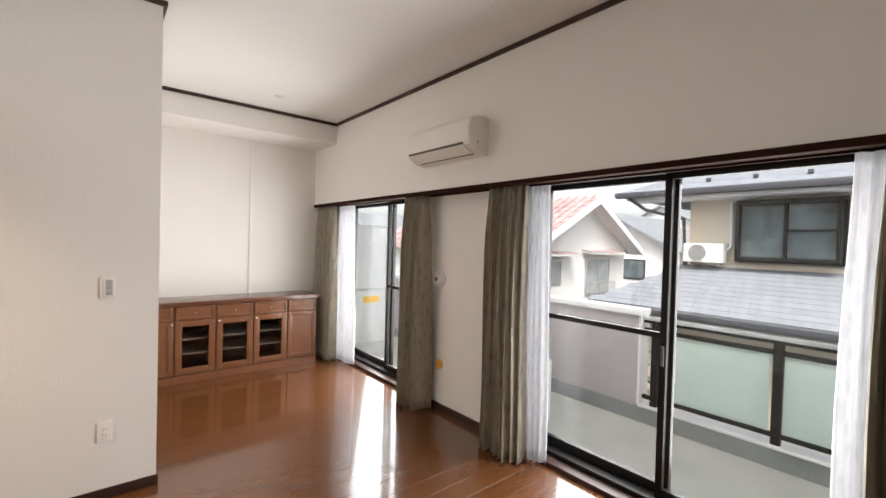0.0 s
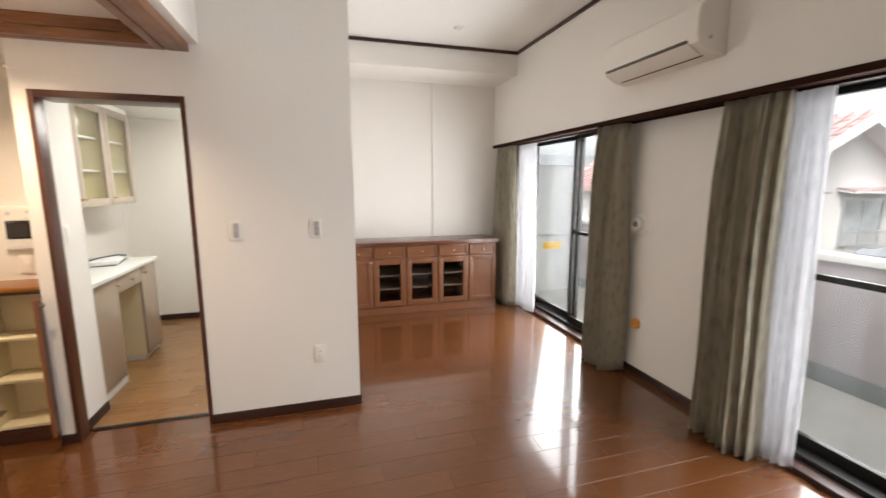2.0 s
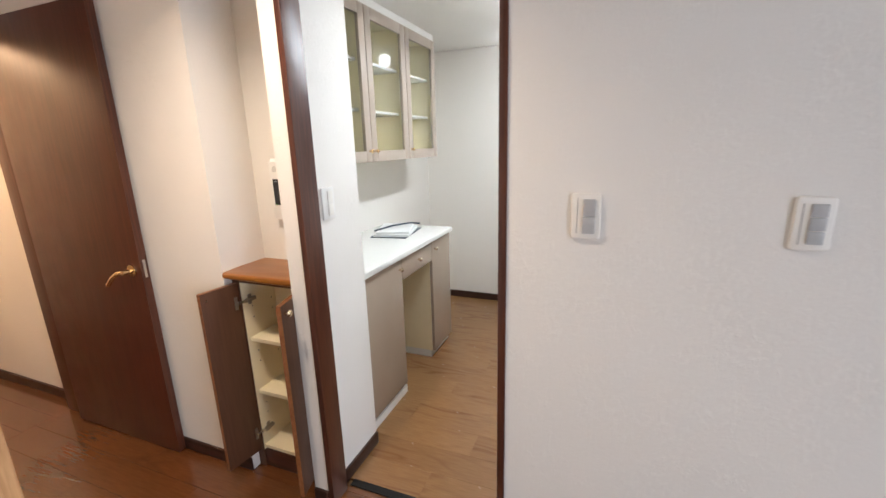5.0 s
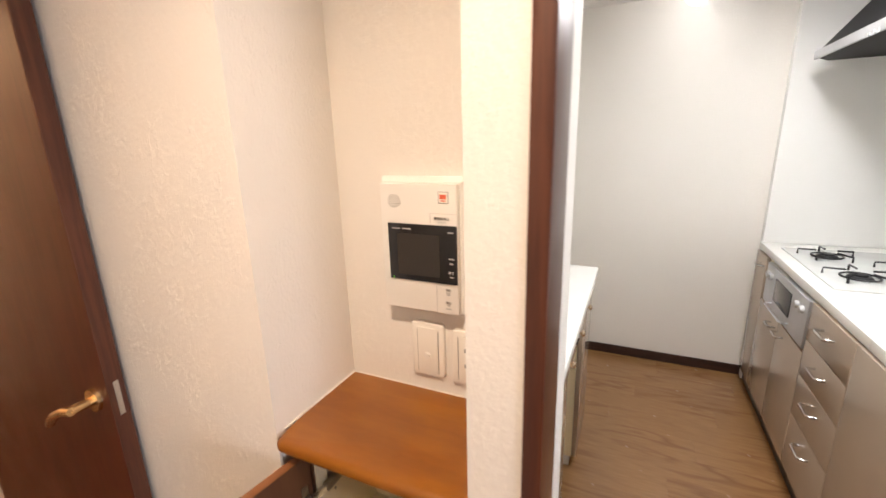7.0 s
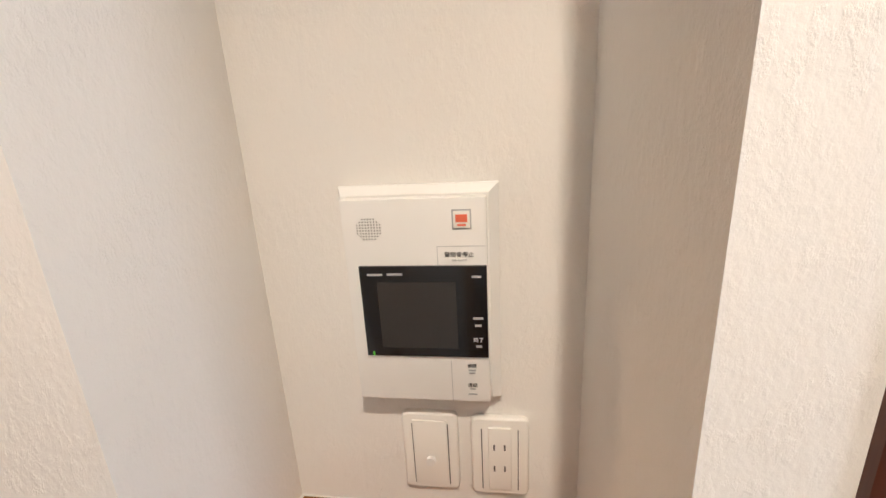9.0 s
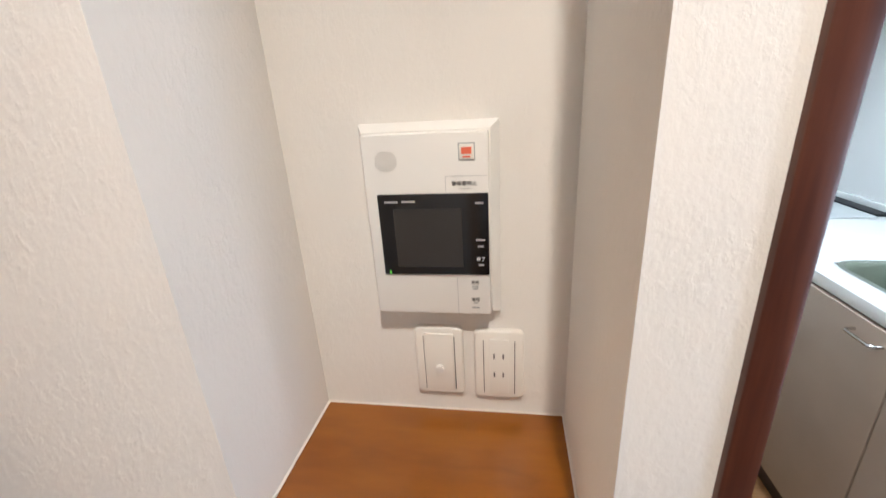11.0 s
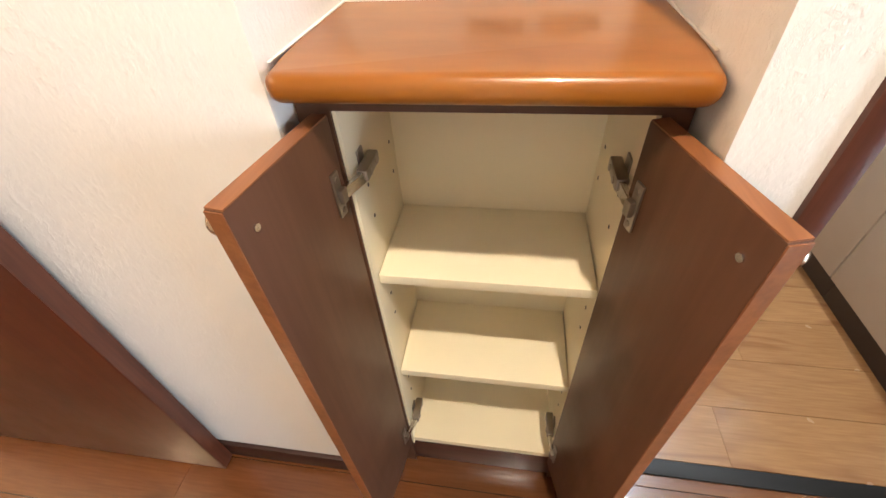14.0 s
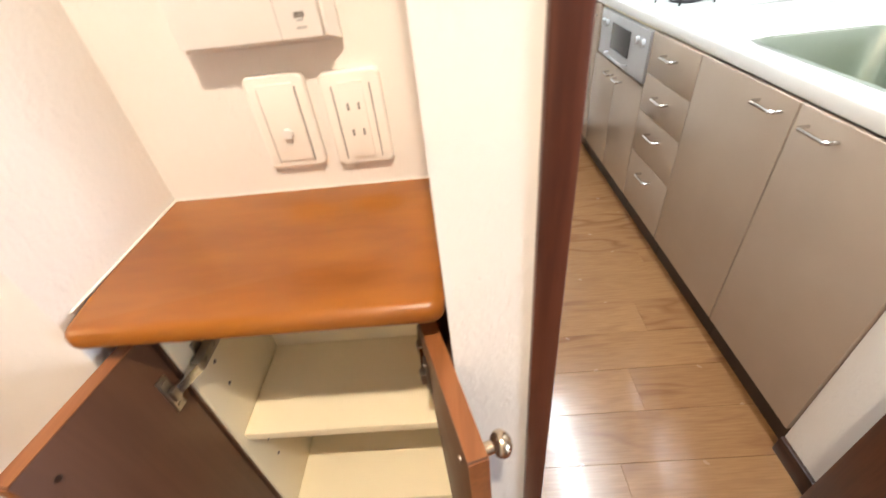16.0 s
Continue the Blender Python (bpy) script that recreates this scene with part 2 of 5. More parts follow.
M["cap"] = plain("white_coping", (0.72, 0.71, 0.71), 0.6)
M["frost"] = plain("frosted_glass", (0.50, 0.60, 0.57), 0.35, 0, 0.03)
M["alu"] = plain("aluminium", (0.55, 0.56, 0.58), 0.35, 0.8)
M["render"] = plain("cream_render", (0.66, 0.58, 0.47), 0.9, 0, 0.05, 1.0, 0.3, 60.0)
M["render_white"] = plain("white_render", (0.76, 0.75, 0.73), 0.9, 0, 0.03, 1.0)


def slate(name, colour):
    """Weathered roofing slate, each piece a little different."""
    n = Nodes(name)
    info = n.tree.nodes.new("ShaderNodeObjectInfo")
    wide = n.noise(n.coord, 9.0, 4.0)
    col = n.ramp(wide, [(0.3, tuple(c * 0.85 for c in colour)), (0.7, tuple(c * 1.1 for c in colour))])
    col = n.mix(1.0, col, n.ramp(info.outputs["Random"], [(0.0, (0.86, 0.86, 0.87)), (1.0, (1.0, 1.0, 1.0))]), "MULTIPLY")
    n.bump(n.noise(n.coord, 60.0), 0.4, 0.002)
    return n.set(col, 0.9, Specular_IOR_Level=0.2)


M["slate"] = slate("roof_slate", (0.245, 0.258, 0.285))
M["slate2"] = plain("roof_slate_far", (0.20, 0.21, 0.225), 0.7, 0, 0.12, 1.0)
M["roof_red"] = plain("red_tile", (0.43, 0.29, 0.28), 0.6, 0, 0.12, 2.0)
M["gutter"] = plain("dark_gutter", (0.06, 0.06, 0.07), 0.4)
M["outwin"] = plain("neighbour_pane", (0.10, 0.125, 0.135), 0.12, 0, 0.5, 2.5)
M["outwin_pale"] = plain("pale_curtained_pane", (0.40, 0.43, 0.44), 0.2, 0, 0.25, 2.5)
M["sepa"] = plain("separator_board", (0.62, 0.63, 0.62), 0.6)
M["yellow"] = plain("yellow_sticker", (0.82, 0.55, 0.05), 0.5)
M["leaf"] = plain("hedge_leaf", (0.07, 0.11, 0.03), 0.6, 0, 0.3)
M["asphalt"] = plain("asphalt", (0.10, 0.10, 0.10), 0.9, 0, 0.15, 0.5)
M["fan"] = plain("grey_fan_grille", (0.24, 0.24, 0.24), 0.6, 0, 0.2, 20.0)
M["glow"] = Nodes("lamp_diffuser").set((0.9, 0.9, 0.88), 0.5, Emission_Color=rgb((1.0, 1.0, 0.96)), Emission_Strength=5.5)
M["glow_warm"] = Nodes("warm_diffuser").set((0.9, 0.85, 0.75), 0.5, Emission_Color=rgb((1.0, 0.75, 0.45)), Emission_Strength=6.0)


def glass(name, tint=(1, 1, 1), gloss=0.05):
    """Thin pane: clear with a weak mirror."""
    n = Nodes(name)
    clear = n.tree.nodes.new("ShaderNodeBsdfTransparent")
    clear.inputs[0].default_value = rgb(tint)
    shine = n.tree.nodes.new("ShaderNodeBsdfGlossy")
    shine.inputs["Roughness"].default_value = 0.02
    facing = n.add("ShaderNodeLayerWeight", Blend=0.5)
    power = n.add("ShaderNodeMath")
    power.operation = "POWER"
    n.link(facing.outputs["Facing"], power.inputs[0])
    power.inputs[1].default_value = 4.0
    spread = n.add("ShaderNodeMapRange")
    n.link(power.outputs[0], spread.inputs[0])
    spread.inputs[3].default_value, spread.inputs[4].default_value = 0.5 * gloss, 0.35
    m = n.tree.nodes.new("ShaderNodeMixShader")
    n.link(spread.outputs[0], m.inputs[0])
    n.link(clear.outputs[0], m.inputs[1])
    n.link(shine.outputs[0], m.inputs[2])
    n.link(m.outputs[0], n.tree.nodes["Material Output"].inputs[0])
    return n.mat


M["glass"] = glass("window_glass", (0.96, 0.98, 0.975))
M["glass_dark"] = glass("cabinet_glass", (0.72, 0.70, 0.68))


def cloth(name, colour, translucent, clear=0.0, pattern=0.12):
    n = Nodes(name)
    leaf = n.add("ShaderNodeTexVoronoi", Scale=22.0)
    n.link(n.scaled((1.0, 1.0, 0.45)), leaf.inputs["Vector"])
    weave = n.noise(n.scaled((1, 1, 0.2)), 240.0, 2.0)
    col = n.ramp(leaf.outputs["Distance"], [(0.15, tuple(c * (1 - pattern) for c in colour)), (0.5, colour)])
    col = n.mix(0.3, col, n.ramp(weave, [(0.3, (0.8, 0.8, 0.8)), (0.7, (1, 1, 1))]), "MULTIPLY")
    n.set(col, 0.75, Sheen_Weight=0.15)
    thin = n.tree.nodes.new("ShaderNodeBsdfTranslucent")
    n.link(col, thin.inputs[0])
    m = n.tree.nodes.new("ShaderNodeMixShader")
    m.inputs[0].default_value = translucent
    n.link(n.bsdf.outputs[0], m.inputs[1])
    n.link(thin.outputs[0], m.inputs[2])
    out = m.outputs[0]
    if clear:
        gap = n.tree.nodes.new("ShaderNodeBsdfTransparent")
        m2 = n.tree.nodes.new("ShaderNodeMixShader")
        m2.inputs[0].default_value = clear
        n.link(out, m2.inputs[1])
        n.link(gap.outputs[0], m2.inputs[2])
        out = m2.outputs[0]
    n.link(out, n.tree.nodes["Material Output"].inputs[0])
    n.bump(weave, 0.2, 0.0005)
    return n.mat


M["drape"] = cloth("olive_drape", (0.40, 0.365, 0.275), 0.06, 0.0, 0.24)
M["sheer"] = cloth("sheer_voile", (0.70, 0.71, 0.73), 0.25, 0.30, 0.12)


# ---- building helpers ----
def bx(bm, x0, x1, y0, y1, z0, z1, bevel=0.0, segs=2):
    made = bmesh.ops.create_cube(bm, size=1.0)["verts"]
    for v in made:
        v.co = Vector((x0 + (v.co.x + 0.5) * (x1 - x0), y0 + (v.co.y + 0.5) * (y1 - y0), z0 + (v.co.z + 0.5) * (z1 - z0)))
    if bevel:
        edges = list({e for v in made for e in v.link_edges})
        bmesh.ops.bevel(bm, geom=edges, offset=bevel, segments=segs, profile=0.6, affect="EDGES")
    return bm


def box(*dims, bevel=0.0, segs=2):
    return bx(bmesh.new(), *dims, bevel, segs)


def cyl(bm, a, b, r, seg=16, r2=None):
    a, b = Vector(a), Vector(b)
    turn = (b - a).to_track_quat("Z", "Y").to_matrix().to_4x4()
    m = Matrix.Translation((a + b) / 2) @ turn
    bmesh.ops.create_cone(bm, cap_ends=True, segments=seg, radius1=r, radius2=r if r2 is None else r2, depth=(b - a).length, matrix=m)
    return bm


def ball(bm, c, r, squash=(1, 1, 1), u=16, v=10):
    bmesh.ops.create_uvsphere(bm, u_segments=u, v_segments=v, radius=r, matrix=Matrix.Translation(c) @ Matrix.Diagonal((*squash, 1)))
    return bm


def tube(bm, pts, r, seg=8, closed=False):
    pts = [Vector(p) for p in pts]
    rings, n = [], len(pts)
    side = None
    for i, p in enumerate(pts):
        a = pts[(i - 1) % n] if closed or i else p
        b = pts[(i + 1) % n] if closed or i < n - 1 else p
        d = (b - a).normalized()
        side = d.orthogonal().normalized() if side is None else (side - d * side.dot(d)).normalized()
        up = d.cross(side)
        rings.append([bm.verts.new(p + r * (math.cos(2 * math.pi * k / seg) * side + math.sin(2 * math.pi * k / seg) * up)) for k in range(seg)])
    for i in range(n if closed else n - 1):
        one, two = rings[i], rings[(i + 1) % n]
        for k in range(seg):
            bm.faces.new((one[k], one[(k + 1) % seg], two[(k + 1) % seg], two[k]))
    if not closed:
        bm.faces.new(rings[0][::-1])
        bm.faces.new(rings[-1])
    return bm


def prism(bm, outline, axis, lo, hi):
    """A closed outline in the two other axes, drawn out along axis from lo to hi."""
    def place(u, v, w):
        return {"x": (w, u, v), "y": (u, w, v), "z": (u, v, w)}[axis]
    a = [bm.verts.new(place(u, v, lo)) for u, v in outline]
    b = [bm.verts.new(place(u, v, hi)) for u, v in outline]
    n = len(outline)
    for i in range(n):
        bm.faces.new((a[i], a[(i + 1) % n], b[(i + 1) % n], b[i]))
    bm.faces.new(a[::-1])
    bm.faces.new(b)
    bmesh.ops.recalc_face_normals(bm, faces=bm.faces)
    return bm


def mesh_of(name, bm, material, smooth=True):
    me = bpy.data.meshes.new(name)
    bmesh.ops.recalc_face_normals(bm, faces=bm.faces)
    for f in bm.faces:
        f.smooth = smooth
    for e in bm.edges:
        if len(e.link_faces) == 2 and e.calc_face_angle(0) > 0.6:
            e.smooth = False
    bm.to_mesh(me)
    bm.free()
    me.materials.append(material)
    return me


def solid(name, bm, material, label="", category="", kind="", group=""):
    return tagged(new(name, mesh_of(name, bm, material)), label, category, group, kind)


def thing(name, label, category, at=(0, 0, 0), group="", kind=""):
    ob = tagged(new(name), label, category, group, kind)
    ob.location = at
    ob.empty_display_size = 0.05
    return ob


def part(name, bm, material, parent, label=""):
    ob = new(name, mesh_of(name, bm, material))
    ob.parent = parent
    if parent.data is None:
        ob.matrix_parent_inverse = Matrix.Translation(parent.location).inverted()
    return tagged(ob, label)


def writing(name, text, size, m, material, parent):
    """Raised lettering as a mesh."""
    cu = bpy.data.curves.new(name, "FONT")
    cu.body, cu.size, cu.align_x, cu.align_y, cu.extrude = text, size, "CENTER", "CENTER", 0.0002
    tmp = new(name + "_tmp", cu)
    me = bpy.data.meshes.new_from_object(tmp.evaluated_get(bpy.context.evaluated_depsgraph_get()))
    bpy.data.objects.remove(tmp)
    me.transform(m)
    me.materials.clear()
    me.materials.append(material)
    ob = new(name, me)
    ob.parent = parent
    if parent.data is None:
        ob.matrix_parent_inverse = Matrix.Translation(parent.location).inverted()
    return ob


# ---- structure ----
YW = 3.309        # face of the partition wall
XL, XU = 2.605, 2.418   # window wall below and above the curtain recess
YB = 5.70         # far wall of the living room
HIGH, LOW = 2.985, 2.33
YL = 3.345        # the wall west of the alcove stands a little further back
NL, NR, NB = -1.672, -1.2915, 3.577   # alcove: sides and back
DL, DR = -1.221, -0.492              # kitchen doorway, outside of its frame


def structure(name, bm, material, label, category="wall"):
    return solid(name, bm, material, label, category, "structure")


w = bmesh.new()
bx(w, -2.95, NL, YL, 3.62, 0, HIGH + 0.1)
bx(w, NL, NR, YL, NB + 0.04, 2.187, HIGH + 0.1)
bx(w, NL, NR, NB, NB + 0.04, 0, 2.187)
bx(w, NR, DL + 0.012, YW, 3.393, 0, HIGH + 0.1)
bx(w, NR, -1.228, 3.393, 3.62, 0, 2.3)
bx(w, DL + 0.012, DR - 0.012, YW, 3.47, 2.0, HIGH + 0.1)
bx(w, -1.228, DL + 0.012, 3.393, 3.47, 2.014, HIGH + 0.1)
bx(w, DR - 0.012, 0.435, YW, 3.47, 0, HIGH + 0.1)
structure("wall_partition", w, M["wall"], "off-white textured wallpaper partition wall with alcove and doorway")
structure("wall_kitchen_east", box(0.16, 0.435, 3.47, YB + 0.2, 0, HIGH + 0.1), M["wall"], "off-white papered wall between kitchen and living room")
structure("wall_kitchen_return", box(-0.463, 0.16, 3.47, 3.625, 0, 2.3), M["wall"], "short white return wall beside the kitchen doorway")
structure("wall_kitchen_west_return", box(-1.80, -1.228, 3.62, 3.70, 0, 2.3), M["wall"], "white wall beside the kitchen doorway")
structure("wall_kitchen_west", box(-1.86, -1.80, 3.62, 5.86, 0, 2.3), M["wall"], "white papered kitchen wall behind the counter")
structure("wall_kitchen_north", box(-1.86, 0.16, 5.76, 5.86, 0, 2.3), M["wall"], "white papered kitchen end wall")
structure("ceiling_kitchen", box(-1.86, 0.16, 3.47, 5.86, 2.195, 2.28), M["ceil"], "white papered kitchen ceiling", "ceiling")
n = bmesh.new()
bx(n, 0.435, XL + 0.18, YB, YB + 0.2, 0, HIGH + 0.1)
structure("wall_north", n, M["wall"], "off-white papered wall above the sideboard")
structure("beam_north", box(0.435, XU, 5.065, YB, 2.735, HIGH + 0.05), M["wall"], "boxed papered beam under the ceiling", "beam")
structure("wall_strip", box(1.582, 1.615, YB - 0.012, YB, 0.856, 2.735, bevel=0.003), M["wall"], "narrow vertical papered cable cover on the wall", "trim")
# Window wall, with two openings and the deep curtain recess under the upper wall.
e = bmesh.new()
W1, W2, WT, WB = (3.40, 5.30), (0.29, 2.19), 2.034, 0.03
XO = 2.86
bx(e, XL, XO, -2.6, W2[0], 0, HIGH + 0.1)
bx(e, XL, XO, W2[1], W1[0], 0, HIGH + 0.1)
bx(e, XL, XO, W1[1], YB, 0, HIGH + 0.1)
bx(e, XL, XO, W2[0], W2[1], WT, HIGH + 0.1)
bx(e, XL, XO, W1[0], W1[1], WT, HIGH + 0.1)
bx(e, XL, XO, W2[0], W2[1], -0.12, WB)
bx(e, XL, XO, W1[0], W1[1], -0.12, WB)
structure("wall_east", e, M["wall"], "off-white papered window wall with two sliding windows")
structure("wall_east_upper", box(XU, XL, -2.6, YB, 2.012, HIGH + 0.1), M["wall"], "off-white papered upper wall over the curtain recess")
structure("wall_south", box(-1.4, XO, -2.7, -2.6, 0, HIGH + 0.1), M["wall"], "off-white papered wall behind")
structure("wall_west", box(-1.40, -1.25, -2.6, 0.45, 0, HIGH + 0.1), M["wall"], "off-white papered wall beside the sliding doors")
structure("ceiling_high", box(-0.40, XO, -2.7, YB + 0.2, HIGH, HIGH + 0.1), M["ceil"], "high off-white papered ceiling", "ceiling")
structure("ceiling_low", box(-4.6, -0.45, -2.7, YL, LOW + 0.03, LOW + 0.1), M["ceil"], "lowered off-white ceiling panel with wooden border", "ceiling")
structure("ceiling_fascia", box(-0.45, -0.40, -2.7, YW, 2.30, HIGH + 0.1), M["wall"], "white fascia above the lowered ceiling", "wall")
# Vestibule and corridor beyond the brown door.
structure("wall_vestibule_south", box(-4.6, -1.342, 2.40, 2.485, 0, LOW + 0.05), M["wall"], "papered vestibule wall", "wall")
v = bmesh.new()
bx(v, -3.06, -2.97, 2.485, 2.50, 0, LOW + 0.05)
bx(v, -3.06, -2.97, 2.50, YL, 2.04, LOW + 0.05)
structure("wall_vestibule_west", v, M["wall"], "papered wall over the corridor doorway")
structure("wall_corridor_north", box(-4.6, -2.95, 3.40, 3.50, 0, LOW + 0.05), M["wall"], "warm lit corridor wall")
structure("wall_corridor_west", box(-4.7, -4.6, 2.33, 3.50, 0, LOW + 0.05), M["wall"], "corridor end wall")
structure("baseboard", box(-4.6, -2.99, 3.388, 3.40, 0, 0.06), M["trim"], "brown corridor skirting board", "baseboard")


def skirting(x0, x1, y0, y1, along):
    structure("baseboard", box(x0, x1, y0, y1, 0, 0.062, bevel=0.003), M["trim" if along == "x" else "trim_y"], "dark brown wooden skirting board", "baseboard")


skirting(-2.95, NL, YL - 0.011, YL, "x")
skirting(DR - 0.001, 0.435, YW - 0.011, YW, "x")
skirting(NR + 0.002, DL - 0.001, YW - 0.011, YW, "x")
skirting(0.435, 0.446, YW - 0.011, 5.22, "y")
skirting(XL - 0.011, XL, 2.19, 3.40, "y")
skirting(XL - 0.011, XL, 5.3, YB, "y")
skirting(XL - 0.011, XL, -2.6, 0.29, "y")
skirting(-1.80, -0.40, 5.748, 5.76, "x")
skirting(-1.228, -1.218, 3.40, 3.70, "y")
skirting(-0.475, -0.463, 3.49, 3.625, "y")
# Dark cornice under the high ceiling.
for dims, key in (((0.435, XU, 5.043, 5.065), "trim"), ((XU - 0.022, XU, -2.6, 5.043), "trim_y"), ((-0.40, 0.457, YW - 0.022, YW), "trim"), ((0.435, 0.457, YW, 5.043), "trim_y"), ((-0.40, -0.378, -2.6, YW - 0.022), "trim_y"), ((-0.378, XU - 0.022, -2.6, -2.578), "trim")):
    structure("trim", box(*dims, HIGH - 0.034, HIGH - 0.002, bevel=0.004), M[key], "dark brown ceiling cornice", "trim")
# Wooden border of the lowered ceiling: a stepped, grooved frame.
def border(x0, x1, y0, y1, key, inner):
    b = bmesh.new()
    bx(b, x0, x1, y0, y1, 2.254, 2.30, 0.003)
    structure("trim", b, M[key], "grooved brown wooden border of the lowered ceiling", "trim")
border(-0.555, -0.448, -2.6, YW - 0.001, "beam_y", 0)
border(-0.612, -0.563, -2.6, YW - 0.001, "beam_y", 0)
border(-2.95, -0.612, YW - 0.05, YW - 0.001, "beam_x", 0)
border(-2.95, -0.612, YW - 0.105, YW - 0.058, "beam_x", 0)
structure("trim", box(-0.612, -0.448, -2.6, YW - 0.001, 2.303, 2.36), M["beam_y"], "brown wooden backing of the ceiling border", "trim")
structure("trim", box(-2.95, -0.612, YW - 0.105, YW - 0.001, 2.303, 2.36), M["beam_x"], "brown wooden backing of the ceiling border", "trim")
# Curtain pelmet rail at the lower edge of the upper wall.
structure("trim", box(XU - 0.018, XU + 0.02, -2.6, YB - 0.005, 1.976, 2.012, bevel=0.004), M["matt_brown"], "dark brown pelmet board over the curtains", "trim")
structure("trim", box(XU + 0.02, XL, -2.6, YB - 0.005, 1.990, 2.011), M["matt_brown"], "brown soffit of the curtain recess", "trim")

# Kitchen door frame and threshold.
df = thing("door_frame", "dark reddish-brown wooden frame of the open kitchen doorway", "door frame", (-0.85, YW, 0), kind="structure")
part("jamb", box(DL, DL + 0.024, YW - 0.006, 3.397, 0, 2.012, bevel=0.003), M["casing"], df)
part("jamb", box(DR - 0.024, DR, YW - 0.006, 3.482, 0, 2.012, bevel=0.003), M["casing"], df)
part("lintel", box(DL + 0.024, DR - 0.024, YW - 0.006, 3.482, 1.974, 2.012, bevel=0.003), M["casing_x"], df)
part("threshold", box(DL + 0.024, DR - 0.024, 3.415, 3.452, 0.0, 0.006, bevel=0.002), M["bronze"], df, "dark metal threshold strip")

# ---- windows ----
def window(name, y0, y1, mid, bar_far):
    """Two-leaf sliding window; the far leaf or the near leaf carries the middle bar."""
    win = thing(name, "dark bronze aluminium two-leaf sliding window with clear panes", "window", (2.78, (y0 + y1) / 2, 0), kind="structure")
    f = bmesh.new()
    bx(f, 2.70, 2.84, y0, y0 + 0.035, WB, WT, 0.002)
    bx(f, 2.70, 2.84, y1 - 0.035, y1, WB, WT, 0.002)
    bx(f, 2.70, 2.84, y0 + 0.035, y1 - 0.035, WT - 0.03, WT, 0.002)
    bx(f, 2.68, 2.84, y0 + 0.035, y1 - 0.035, WB, WB + 0.035, 0.002)
    part("window_frame", f, M["bronze"], win)
    part("window_sill", box(2.585, 2.68, y0, y1, WB - 0.03, WB + 0.004, bevel=0.003), M["trim_y"], win, "dark brown wooden sill")
    lining = bmesh.new()
    bx(lining, 2.60, 2.70, y0 + 0.02, y1 - 0.02, WT - 0.022, WT - 0.001, 0.002)
    bx(lining, 2.60, 2.70, y0 + 0.001, y0 + 0.02, WB + 0.005, WT - 0.001, 0.002)
    bx(lining, 2.60, 2.70, y1 - 0.02, y1 - 0.001, WB + 0.005, WT - 0.001, 0.002)
    part("window_lining", lining, M["matt_brown"], win, "dark brown wooden reveal lining")
    for lo, hi, x, bar in ((y0 + 0.035, mid + 0.03, 2.735, not bar_far), (mid - 0.03, y1 - 0.035, 2.785, bar_far)):
        s = bmesh.new()
        for a, b in ((lo, lo + 0.04), (hi - 0.04, hi)):
            bx(s, x - 0.018, x + 0.018, a, b, WB + 0.036, WT - 0.031, 0.003)
        bx(s, x - 0.018, x + 0.018, lo + 0.04, hi - 0.04, WB + 0.036, WB + 0.10, 0.003)
        bx(s, x - 0.018, x + 0.018, lo + 0.04, hi - 0.04, WT - 0.068, WT - 0.031, 0.003)
        if bar:
            bx(s, x - 0.014, x + 0.014, lo + 0.04, hi - 0.04, 1.01, 1.045, 0.003)
        sash = part("sash", s, M["bronze"], win)
        p = part("pane", box(x - 0.003, x + 0.003, lo + 0.038, hi - 0.038, WB + 0.098, WT - 0.066), M["glass"], sash, "clear glass pane")
        p.visible_shadow = False
        if x < 2.76:
            h = box(x - 0.032, x - 0.018, hi - 0.03, hi - 0.012, 0.86, 0.98, bevel=0.004)
            part("latch", h, M["shade"], sash, "black latch handle")
    return win


window("window_1", *W1, 4.29, False)
window("window_2", *W2, 1.24, True)


